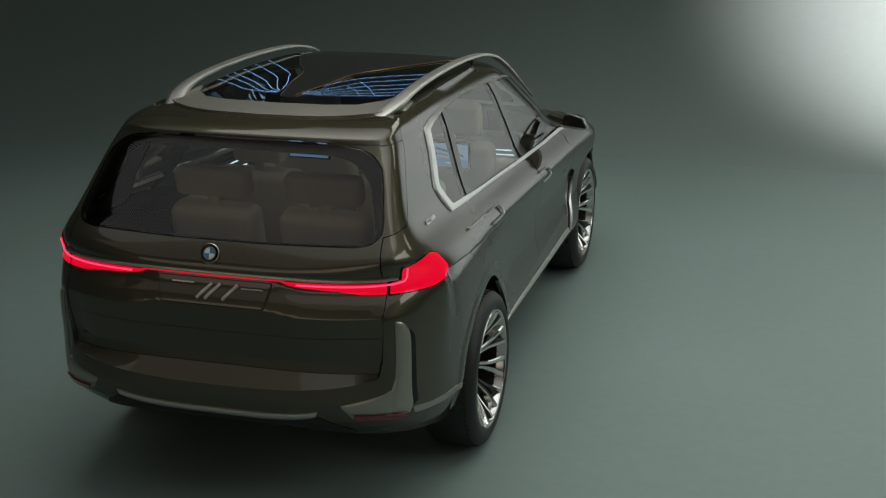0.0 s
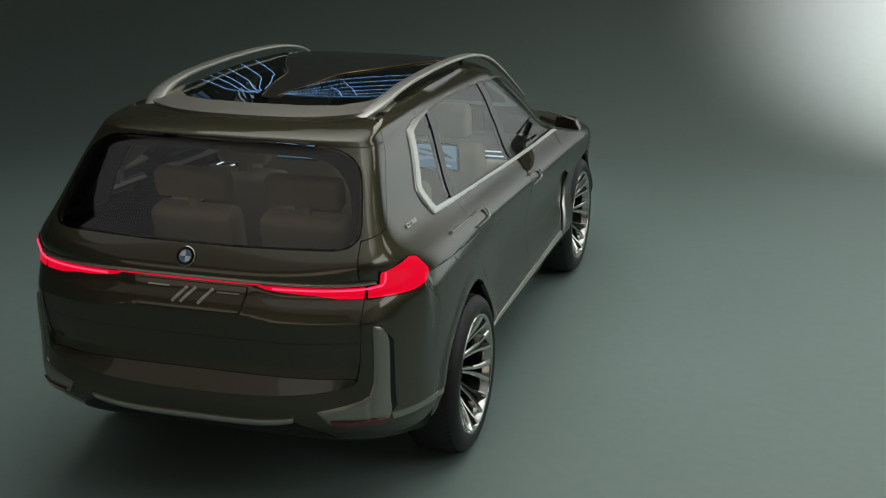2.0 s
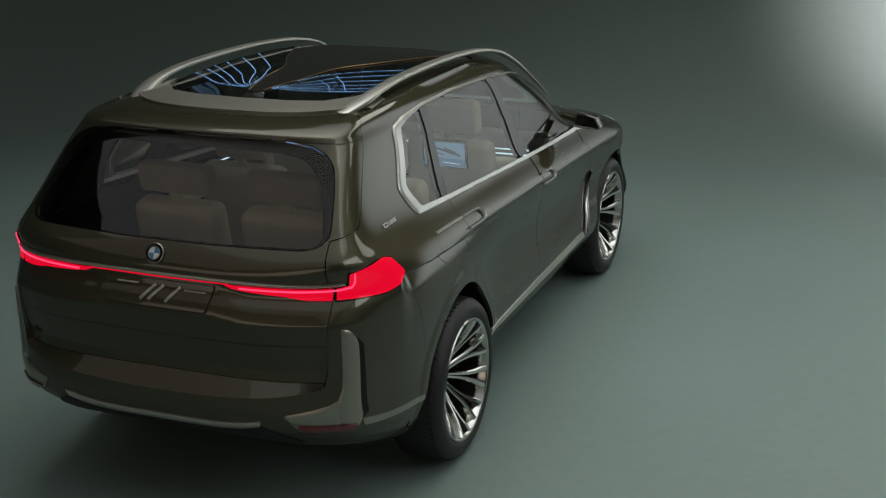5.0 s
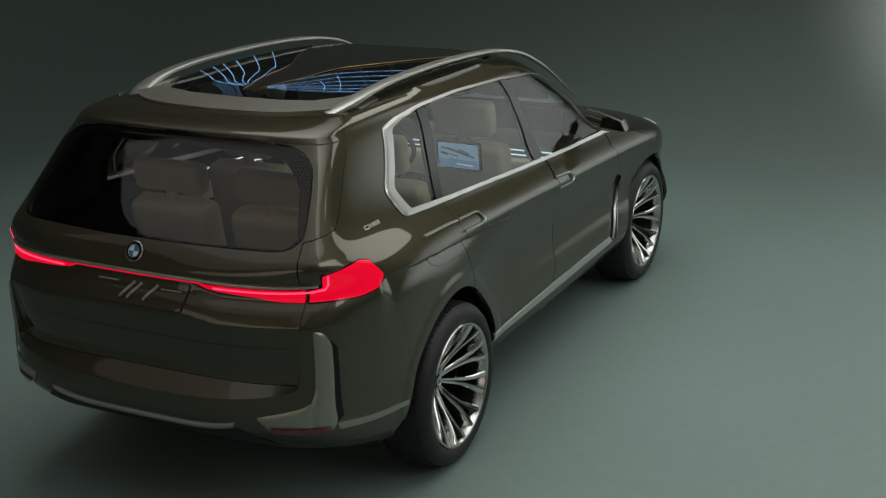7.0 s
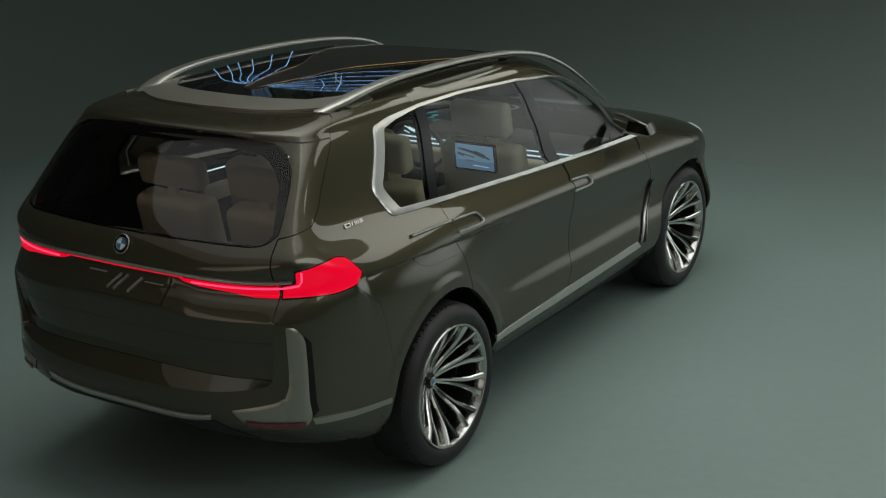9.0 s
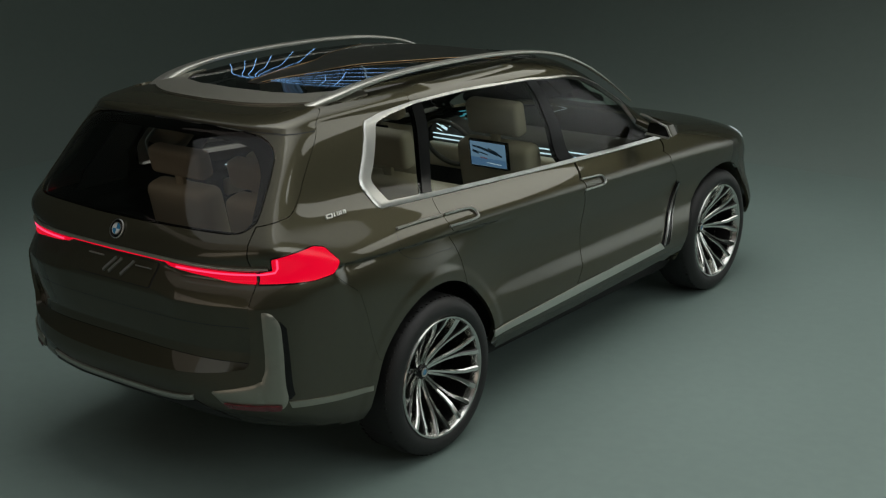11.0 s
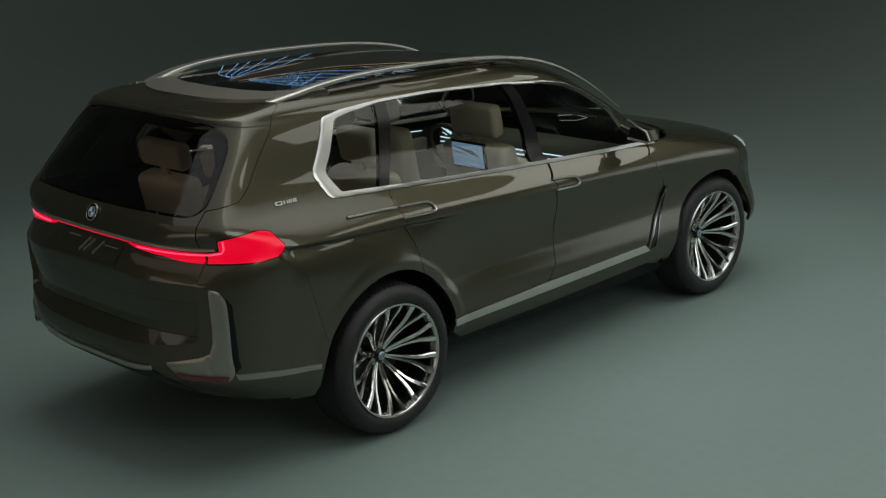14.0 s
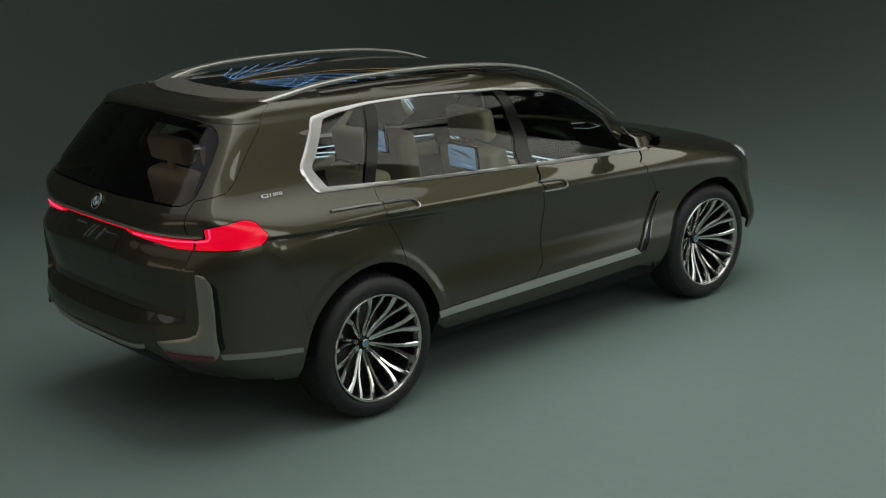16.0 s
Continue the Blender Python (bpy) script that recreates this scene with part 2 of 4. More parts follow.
def box(sx, sy, sz, bevel=0.0, m=None, segments=3):
    bm = bmesh.new()
    bmesh.ops.create_cube(bm, size=1, matrix=Matrix.Diagonal((sx, sy, sz, 1)))
    if bevel:
        bmesh.ops.bevel(bm, geom=bm.edges[:], offset=bevel, segments=segments, profile=0.5, affect="EDGES")
    if m is not None:
        bmesh.ops.transform(bm, matrix=m, verts=bm.verts)
    return bm


def lathe(profile, sides=96, axis="X"):
    """A turned body from (radius, along) pairs round the x axis."""
    bm = bmesh.new()
    rows = []
    for r, h in profile:
        rows.append([bm.verts.new((h, r * math.cos(2 * math.pi * k / sides), r * math.sin(2 * math.pi * k / sides))) for k in range(sides)])
    for a, b in zip(rows, rows[1:]):
        for k in range(sides):
            bm.faces.new((a[k], a[(k + 1) % sides], b[(k + 1) % sides], b[k]))
    return bm


# ---- the car's body surface: level by level, x to its right, y ahead, rear axle at y = 0 ----
ZL = [0.20, 0.32, 0.42, 0.52, 0.62, 0.74, 0.86, 0.98, 1.06, 1.12, 1.18, 1.24, 1.30, 1.38, 1.50, 1.60, 1.68, 1.705, 1.72, 1.735, 1.75, 1.77]
Y_REAR = [-0.78, -0.92, -1.055, -1.155, -1.185, -1.176, -1.166, -1.153, -1.138, -1.116, -1.115, -1.095, -1.065, -1.00, -0.90, -0.815, -0.755, -0.745, -0.745, -0.715, -0.655, -0.53]
W_REAR = [0.87, 0.938, 0.970, 0.984, 0.982, 0.988, 0.997, 1.004, 1.006, 0.993, 0.961, 0.909, 0.858, 0.810, 0.768, 0.734, 0.702, 0.692, 0.688, 0.680, 0.666, 0.622]
W_MID = [0.80, 0.88, 0.940, 0.970, 0.960, 0.936, 0.931, 0.950, 0.968, 0.977, 0.934, 0.874, 0.840, 0.797, 0.745, 0.708, 0.675, 0.667, 0.662, 0.652, 0.636, 0.60]
Y_NOSE = [3.72, 3.82, 3.88, 3.90, 3.90, 3.90, 3.90, 3.84, 3.62, 3.25, 2.92, 2.74, 2.62, 2.50, 2.30, 2.12, 1.93, 1.85, 1.79, 1.72, 1.62, 1.42]
Y_FSIDE = [2.95, 2.95, 2.95, 2.95, 2.95, 2.95, 2.95, 2.92, 2.85, 2.65, 2.30, 2.05, 1.95, 1.85, 1.65, 1.50, 1.35, 1.30, 1.26, 1.20, 1.12, 0.98]
N_FRONT = [3.4, 3.6, 3.8, 3.8, 3.6, 3.4, 3.1, 2.7, 2.5, 2.4, 2.5, 2.6, 2.7, 2.7, 2.7, 2.7, 2.7, 2.7, 2.7, 2.7, 2.7, 2.7]
N_REAR = [2.8, 3.1, 3.6, 3.8, 3.8, 3.8, 3.8, 3.7, 3.6, 3.5, 3.6, 5.2, 10.0, 12.0, 12.0, 12.0, 10.5, 9.5, 9.0, 8.0, 7.0, 5.5]
Y_RSIDE = -0.20


def curve(xs, ys, soft=0.0):
    """A smooth curve through points that never overshoots them; soft rounds it off over that length."""
    xs, ys = np.array(xs, float), np.array(ys, float)
    h = np.diff(xs)
    d = np.diff(ys) / h
    m = np.zeros(len(xs))
    for i in range(1, len(xs) - 1):
        if d[i - 1] * d[i] > 0:
            a, b = 2 * h[i] + h[i - 1], h[i] + 2 * h[i - 1]
            m[i] = (a + b) / (a / d[i - 1] + b / d[i])
    m[0], m[-1] = d[0], d[-1]

    def f(x):
        x = np.clip(np.asarray(x, float), xs[0], xs[-1])
        i = np.clip(np.searchsorted(xs, x) - 1, 0, len(xs) - 2)
        k = xs[i + 1] - xs[i]
        t = (x - xs[i]) / k
        return ys[i] * (1 + 2 * t) * (1 - t) ** 2 + m[i] * k * t * (1 - t) ** 2 + ys[i + 1] * t * t * (3 - 2 * t) - m[i + 1] * k * t * t * (1 - t)
    if not soft:
        return f
    step = 0.001
    fine = np.arange(xs[0], xs[-1] + step, step)
    half = int(4 * soft / step)
    kernel = np.exp(-0.5 * (np.arange(-half, half + 1) * step / soft) ** 2)
    raw = f(fine)
    raw = np.concatenate([2 * raw[0] - raw[half:0:-1], raw, 2 * raw[-1] - raw[-2:-half - 2:-1]])
    level = np.convolve(raw, kernel / kernel.sum(), "valid")
    return lambda x: np.interp(x, fine, level)


crisp_rear, w_mid, y_nose, y_fside, n_front, n_rear = (curve(ZL, c, s) for c, s in ((Y_REAR, 0.007), (W_MID, 0.018), (Y_NOSE, 0.012), (Y_FSIDE, 0.03), (N_FRONT, 0.03), (N_REAR, 0.05)))
soft_rear, low_rear, high_rear = curve(ZL, Y_REAR, 0.05), curve(ZL, W_REAR, 0.016), curve(ZL, W_REAR, 0.045)


def ease(a, b, x):
    t = np.clip((x - a) / (b - a), 0, 1)
    return t * t * (3 - 2 * t)


def y_rear(z):
    glazed = ease(1.20, 1.32, z) * (1 - ease(1.56, 1.66, z))
    return crisp_rear(z) + (soft_rear(z) - crisp_rear(z)) * glazed


def w_rear(z):
    return low_rear(z) + (high_rear(z) - low_rear(z)) * ease(1.28, 1.40, z) * (1 - ease(1.68, 1.75, z))


def half_width(y, z):
    level = z + 0.036 * (y - 0.24) * ease(0.5, 1.0, z)
    # a sharp crease runs from the tail lamp's tip to the door handle, hollow beneath
    below = 1.126 - 0.048 * (y + 0.68) - z
    hollow = 0.050 * ease(-0.012, 0.014, below) * np.exp(-np.maximum(below, 0) / 0.115) * ease(-0.72, -0.58, y) * (1 - ease(0.10, 0.75, y))
    # a moulded lip round the rear wheel arch
    lip = 0.006 * (1 - ease(0.530, 0.580, np.hypot(y - 0.022, z - 0.375))) * ease(0.3, 0.4, z)
    # the haunch flares out over the rear wheel
    flare = 0.024 * np.exp(-((y - 0.05) / 0.42) ** 2) * (1 - ease(0.86, 1.09, z)) * ease(0.42, 0.74, z)
    return flare + w_rear(z) + (w_mid(level) - w_rear(z)) * ease(-0.55, 0.75, y) - hollow + lip + 0.016 * np.exp(-((y - 3.05) / 0.42) ** 2) * ease(0.3, 0.6, z) * (1 - ease(0.85, 1.08, z))


TAIL, FLANK, NOSE = 1.45, 3.0, 1.3


def shelf_low(x):
    return 0.654 + 0.06 * x ** 2 + 0.09 * x ** 4


def shelf_high(x):
    return 0.737 - 0.012 * x ** 2


def body_place(u, z, form=""):
    """u runs from the tail's middle (0) round the right rear corner (TAIL), along the flank and round the nose; minus for the left."""
    u, z = np.broadcast_arrays(np.asarray(u, float), np.asarray(z, float))
    sg, a = np.where(u < 0, -1.0, 1.0), np.abs(u)
    th = np.clip(a / TAIL, 0, 1) * np.pi / 2
    n = n_rear(z)
    s, c = np.sin(th), np.cos(th)
    d = (s ** n + c ** n) ** (1 / n)
    ph = np.clip((a - TAIL - FLANK) / NOSE, 0, 1) * np.pi / 2
    s2, c2 = np.sin(ph), np.cos(ph)
    m = n_front(z)
    d2 = (s2 ** m + c2 ** m) ** (1 / m)
    yf = y_fside(z)
    y = np.where(a <= TAIL, Y_RSIDE + (y_rear(z) - Y_RSIDE) * c / d,
                 np.where(a <= TAIL + FLANK, Y_RSIDE + (yf - Y_RSIDE) * (a - TAIL) / FLANK, yf + (y_nose(z) - yf) * s2 / d2))
    k = np.where(a <= TAIL, s / d, np.where(a <= TAIL + FLANK, 1.0, c2 / d2))
    x = k * half_width(y, z)
    # a gentle bow across the rear window
    y = y + np.where(a < TAIL, 0.052 * (x / 0.75) ** 2 * (c / d) ** 2 * ease(1.20, 1.36, z), 0)
    # tailgate set in above the bumper's shelf, and ledges under the tail lamps
    low, high = shelf_low(x), shelf_high(x)
    ramp = (z - low) / (high - low)
    ramp = {"low": 0 * ramp, "shelf": ramp, "gate": 0 * ramp + 1}.get(form, np.clip(ramp, 0, 1))
    y = y + np.where(a < TAIL, 0.047 * ramp * (1 - np.clip((z - 0.78) / (0.34 - 0.066 * ease(0.27, 0.44, x)), 0, 1)) * (1 - ease(0.70, 0.84, x)), 0)
    spread = np.clip((x - 0.27) / 0.17, 0, 1)
    ledge = np.clip((1.152 - 0.052 * spread - z) / (0.125 - 0.025 * spread), 0, 1) * (1 - np.clip((1.005 - z) / 0.225, 0, 1))
    y = y - np.where(a < TAIL, 0.034 * ledge * (1 - ease(0.78, 0.95, x)), 0)
    return np.stack([sg * x, y, z], -1)


def body(u, z, form=""):
    e = 4e-3
    p = body_place(u, z, form)
    n = np.cross(body_place(u + e, z, form) - body_place(u - e, z, form), body_place(u, np.clip(z + e, 0.2, 1.77), form) - body_place(u, np.clip(z - e, 0.2, 1.77), form))
    return p, n / np.maximum(np.linalg.norm(n, axis=-1), 1e-12)[..., None]


body_low, body_shelf, body_gate = (functools.partial(body, form=k) for k in ("low", "shelf", "gate"))


def R(x, z, r=0.0):
    """The outline point at x on the tail."""
    k = min(abs(x) / float(half_width(y_rear(z) + 0.15, z)), 0.9999)
    n = float(n_rear(z))
    u = TAIL * 2 / math.pi * math.atan2(k, (1 - k ** n) ** (1 / n))
    return (math.copysign(u, x), z, r)


def F(y, z, r=0.0):
    """The outline point at y on the right flank."""
    n, yf = float(n_rear(z)), float(y_fside(z))
    if y < Y_RSIDE:
        k = min((y - Y_RSIDE) / (float(y_rear(z)) - Y_RSIDE), 1)
        return (TAIL * 2 / math.pi * math.atan2((1 - k ** n) ** (1 / n), k), z, r)
    if y <= yf:
        return (TAIL + FLANK * (y - Y_RSIDE) / (yf - Y_RSIDE), z, r)
    k = min((y - yf) / (float(y_nose(z)) - yf), 1)
    m = float(n_front(z))
    return (TAIL + FLANK + NOSE * 2 / math.pi * math.atan2(k, (1 - k ** m) ** (1 / m)), z, r)


def left(points):
    return [(-q[0], *q[1:]) for q in points[::-1]]


roof_line = curve([-0.80, -0.72, -0.55, -0.30, 0.0, 0.5, 1.0, 1.4, 1.7, 2.0], [1.700, 1.728, 1.765, 1.788, 1.802, 1.812, 1.800, 1.768, 1.718, 1.64], 0.06)


def roof_z(x, y):
    x = np.abs(np.asarray(x, float))
    return roof_line(y) - 0.012 * (x / 0.55) ** 2 - 1.55 * np.maximum(x - 0.53 - 0.055 * (1 - ease(-0.55, -0.15, y)), 0) ** 1.6


def roof(x, y):
    x, y = np.asarray(x, float), np.asarray(y, float)
    e = 3e-3
    n = np.stack([-(roof_z(x + e, y) - roof_z(x - e, y)) / (2 * e), -(roof_z(x, y + e) - roof_z(x, y - e)) / (2 * e), np.ones_like(x)], -1)
    return np.stack([x, y, roof_z(x, y)], -1), n / np.linalg.norm(n, axis=-1)[..., None]


# ---- studio ----
GROUND, FALL = -0.022, 0.0125


def studio():
    """Floor, coved walls and ceiling of a large painted hall."""
    cx, cy, hx, hy, cove, top = 2.6, -2.0, 12.0, 11.6, 3.2, 8.0
    n = 96
    def loop(inset_by, z):
        out = []
        for k in range(n):
            a = 2 * math.pi * k / n
            c, s = math.cos(a), math.sin(a)
            d = (abs(c) ** 6 + abs(s) ** 6) ** (1 / 6)
            y = cy + (hy - inset_by) * s / d
            out.append((cx + (hx - inset_by) * c / d, y, z + GROUND + FALL * y))
        return out
    bm = bmesh.new()
    rows = [[bm.verts.new(p) for p in loop(w, 0)] for w in (cove, cove + 2, cove + 5)]
    for a, b in zip(rows, rows[1:]):
        for k in range(n):
            bm.faces.new((a[k], a[(k + 1) % n], b[(k + 1) % n], b[k]))
    bm.faces.new(rows[-1])
    tagged(part("floor", bm, FLOOR), "grey-green painted seamless studio floor", "floor", kind="structure")
    bm = bmesh.new()
    steps = [(cove * (1 - math.sin(t)), cove * (1 - math.cos(t))) for t in np.linspace(0, math.pi / 2, 14)] + [(0, top)]
    rows = [[bm.verts.new(p) for p in loop(w, z)] for w, z in steps]
    for a, b in zip(rows, rows[1:]):
        for k in range(n):
            bm.faces.new((a[k], b[k], b[(k + 1) % n], a[(k + 1) % n]))
    tagged(part("wall_cyclorama", bm, WALL), "dark grey coved studio backdrop wall", "wall", kind="structure")
    bm = bmesh.new()
    bm.faces.new([bm.verts.new(p) for p in loop(-0.05, top)])
    tagged(part("ceiling", bm, CEILING), "dark grey studio ceiling", "ceiling", kind="structure")


studio()

# ---- car ----
car = thing("car", "dark bronze metallic sport utility car with lit red tail lamps", "car")
car.location = (0.010, 0, 0)

# lines of the right flank (y, z) and tail (x, z)
D_SEAM = spline([F(-0.40, 1.767), F(-0.437, 1.748), F(-0.512, 1.672), F(-0.606, 1.580), F(-0.690, 1.495), F(-0.74, 1.437), F(-0.797, 1.392)], 4) + [F(-0.842, 1.366), R(0.752, 1.342), R(0.758, 1.28), R(0.765, 1.22), R(0.772, 1.144), R(0.781, 1.10)]
GATE_SIDE = [R(0.783, 1.00), R(0.784, 0.91), R(0.778, 0.80), R(0.766, 0.732, 0.02)]
LAMP_LOW = [R(0.818, 1.096), F(-0.80, 1.091), F(-0.70, 1.10)]
DLO_LOW = spline([F(2.371, 1.161), F(1.783, 1.182), F(0.977, 1.219), F(0.24, 1.261)], 4)
DLO_REAR = [F(-0.264, 1.289, 0.03), F(-0.332, 1.422, 0.04), F(-0.174, 1.672, 0.045), F(-0.03, 1.694, 0.04)]
DLO_TOP = [F(0.248, 1.707), F(0.657, 1.704), F(1.243, 1.676), F(1.60, 1.643), F(1.80, 1.605), F(2.00, 1.53), F(2.2, 1.40), F(2.431, 1.171)]
SEAM_C = [F(0.124, 1.268), F(0.109, 1.203), F(0.135, 1.13), F(0.163, 1.066), F(0.235, 0.93)]
SEAM_B = [F(1.402, 1.200), F(1.345, 1.12), F(1.361, 1.04), F(1.390, 0.914), F(1.375, 0.757), F(1.367, 0.61), F(1.30, 0.525)]
SEAM_A = [F(2.36, 1.161), F(2.30, 1.10), F(2.33, 1.03), F(2.416, 0.956), F(2.455, 0.89), F(2.36, 0.70), F(2.25, 0.535)]
SILL_TOP = [F(1.30, 0.525), F(0.503, 0.490)]


def arch(cy, cz, r, a0, a1, n=15, rz=None):
    """Points on a wheel arch from angle a0 to a1 (degrees, 0 ahead, 90 up)."""
    return [F(cy + r * math.cos(radians(t)), cz + (rz or r) * math.sin(radians(t))) for t in np.linspace(a0, a1, n)]


ARCH_R = (0.022, 0.375, 0.492)
ARCH_F = (3.040, 0.412, 0.478)


def ang(c, y, z):
    return math.degrees(math.atan2(z - c[1], y - c[0]))


SPLIT = [F(-0.55, 0.98), F(-0.44, 0.62)]


def build_shell():
    # inner black shell behind the gaps
    lower = ring([F(2.6, 0.24), F(2.6, 1.10), F(1.0, 1.17), F(0.2, 1.22), F(-0.3, 1.285), F(-0.7, 1.29), R(0.70, 1.288), R(0, 1.288), R(0, 0.42), R(0.7, 0.40), F(-0.5, 0.36)] +
                 arch(0.02, 0.36, 0.515, 170, 8, 15) + [F(0.58, 0.24)], 0.05)
    sheet("inner_shell", lower, body, SHELL, car, off=-0.036, thick=0.0, step=0.035, mirror=True)

    # tailgate with its glass opening
    xs = np.linspace(-0.752, 0.752, 41)
    low = [R(x, float(shelf_high(x))) for x in xs]
    right = [R(0.0, 1.768), R(0.30, 1.768), R(0.50, 1.768)] + D_SEAM + GATE_SIDE
    outline = ring(right + low[::-1] + left(right[1:]), 0.025)
    g_half = [R(0.0, 1.707), R(0.30, 1.703), R(0.45, 1.698), R(0.565, 1.684), R(0.635, 1.655, 0.03), R(0.680, 1.603), R(0.708, 1.525), R(0.738, 1.41), R(0.745, 1.358, 0.012), R(0.715, 1.319, 0.04), R(0.645, 1.309), R(0.483, 1.306), R(0.19, 1.301), R(0.0, 1.301)]
    g_ring = ring(g_half + left(g_half[1:-1]), 0.025)
    tailgate = sheet("tailgate", outline, body_gate, PAINT, car, holes=[g_ring], gap=0.0028, thick=0.02, step=0.011)
    sheet("rear_window", g_ring, body, REAR_GLASS, tailgate, off=-0.003, thick=0.004, gap=0.003, step=0.018, label="tinted rear window glass")
    inner = [R(0.0, 1.660), R(0.42, 1.654), R(0.53, 1.640, 0.03), R(0.595, 1.60, 0.04), R(0.650, 1.54), R(0.690, 1.44), R(0.715, 1.362), R(0.70, 1.335, 0.02), R(0.67, 1.325), R(0.30, 1.316), R(0.0, 1.315)]
    sheet("black_border", g_ring, body, BLACK, tailgate, off=-0.017, thick=0.0, gap=0.002, step=0.03, holes=[ring(inner + left(inner[1:-1]), 0.03)])
    lip = [R(0.0, 1.7135), R(0.28, 1.711), R(0.54, 1.701), R(0.648, 1.697), F(-0.71, 1.694), F(-0.60, 1.690), F(-0.51, 1.687)]
    lip = left(lip[1:]) + lip
    sheet("spoiler_joint", ring(lip + [(u, z - 0.005) for u, z, _ in lip[::-1]], 0.02), body_gate, MATT_BLACK, tailgate, off=0.001, thick=0.0, step=0.02)

    # bumper: a flat shelf under the tailgate, the face below it and both corners to the rear wheel arches
    a_rear = ang(ARCH_R, -0.44, 0.62)
    edge = [R(x, float(shelf_low(x))) for x in xs]
    b_right = [q for q in edge if q[0] > 0] + GATE_SIDE[::-1] + [R(0.781, 1.10)] + LAMP_LOW + SPLIT + arch(*ARCH_R, a_rear, 180, 6) + [F(-0.485, 0.318), F(-0.62, 0.324, 0.04), R(0.90, 0.340), R(0.84, 0.355), R(0.6, 0.405), R(0.46, 0.425)]
    outline = ring([R(0, 0.654)] + b_right + [R(0, 0.452)] + left(b_right), 0.025)
    bumper = sheet("rear_bumper", outline, body_low, PAINT, car, thick=0.03, step=0.016)
    sheet("bumper_shelf", ring(edge + low[::-1], 0.02), body_shelf, PAINT, bumper, thick=0.03, step=0.02)

    # rear quarter round the small window
    q_panel = D_SEAM + LAMP_LOW + SPLIT + arch(*ARCH_R, a_rear, ang(ARCH_R, 0.285, 0.82), 14) + SEAM_C[::-1] + DLO_LOW[-1:] + DLO_REAR + [F(0.20, 1.704), F(0.20, 1.768), F(-0.2, 1.768)]
    sheet("quarter_panel", ring(q_panel), body, PAINT, car, thick=0.02, step=0.010, mirror=True, gap=0.0012)
    trim = [F(-0.48, 1.66), F(-0.28, 1.66), F(-0.42, 1.42), F(-0.35, 1.27), F(-0.70, 1.27), F(-0.72, 1.36)]
    sheet("pillar_trim", ring(trim, 0.05), body, CABIN, car, off=-0.05, thick=0.01, step=0.05, mirror=True)
    top = [F(0.20, 1.768), F(0.20, 1.704)] + DLO_TOP + [F(2.56, 1.16), F(2.40, 1.31), F(2.22, 1.47), F(2.02, 1.60), F(1.80, 1.69), F(1.55, 1.742), F(1.2, 1.765)]
    sheet("roof_side", ring(top), body, PAINT, car, thick=0.02, step=0.03, mirror=True)
    # doors
    a1, a2 = ang(ARCH_R, 0.285, 0.82), ang(ARCH_R, 0.503, 0.488)
    door = SEAM_C + arch(*ARCH_R, a1, a2, 9) + SILL_TOP[::-1] + SEAM_B[::-1] + [F(1.402, 1.2), F(0.977, 1.219), F(0.24, 1.261)]
    seal = dict(thick=0.02, step=0.012, mirror=True, gap=0.0026)
    rear_doors = sheet("rear_door", ring(door), body, PAINT, car, **seal)
    door = SEAM_B + [F(1.8, 0.525), F(2.25, 0.535)] + SEAM_A[::-1][1:] + [F(1.783, 1.182)]
    front_doors = sheet("front_door", ring(door), body, PAINT, car, **seal)
    # front wing, bonnet and nose of one sweep
    f = list(SEAM_A) + [F(2.31, 0.40), F(2.46, 0.36)] + arch(*ARCH_F, 189, 6, 20) + [F(3.55, 0.43), (TAIL + FLANK + NOSE, 0.42), (TAIL + FLANK + NOSE, 1.17), F(2.72, 1.17), F(2.50, 1.163)]
    sheet("front_wing", ring(f), body, PAINT, car, **dict(seal, gap=0.0005))
    # windscreen
    w = [(TAIL + FLANK + NOSE, 1.19), F(2.60, 1.19), F(2.40, 1.32), F(2.22, 1.475), F(2.03, 1.61), F(1.80, 1.70), (TAIL + FLANK + NOSE, 1.72)]
    sheet("windscreen", ring(w), body, GLASS, car, off=-0.005, thick=0.004, step=0.06, mirror=True)
    # sill
    s = [F(0.506, 0.488), F(1.30, 0.525), F(1.8, 0.525), F(2.25, 0.535), F(2.33, 0.485), F(2.31, 0.40), F(1.4, 0.355), F(0.62, 0.335), F(0.512, 0.40)]
    sheet("sill", ring(s), body, PAINT, car, thick=0.03, step=0.04, mirror=True)
    s = [F(0.500, 0.482), F(1.30, 0.516), F(2.235, 0.538), F(2.290, 0.494), F(1.35, 0.462), F(0.520, 0.438)]
    sheet("sill_strip", ring(s), body, SILL, car, off=0.006, thick=0.012, step=0.03, mirror=True, label="satin metal sill strip")

    # roof skin between the flanks
    edge_u = np.concatenate([np.linspace(0, TAIL, 24)[:-1], np.linspace(TAIL, TAIL + FLANK, 40)[:-1], np.linspace(TAIL + FLANK, TAIL + FLANK + NOSE, 20)])
    rim = body_place(edge_u, 1.766)[:, :2]
    outline = ring([tuple(q) for q in rim] + [(-x, y) for x, y in rim[1:-1]][::-1], 0.03)
    gl = [(0.0, -0.335), (0.25, -0.315), (0.40, -0.265, 0.05), (0.485, -0.16, 0.1), (0.525, 0.05), (0.545, 0.6), (0.535, 1.3), (0.49, 1.62, 0.1), (0.25, 1.76), (0.0, 1.79)]
    glass_ring = ring(gl + [(-q[0], *q[1:]) for q in gl[1:-1]][::-1], 0.03)
    sheet("roof_skin", outline, roof, PAINT, car, thick=0.020, step=0.03, holes=[inset(glass_ring, 0.02)])
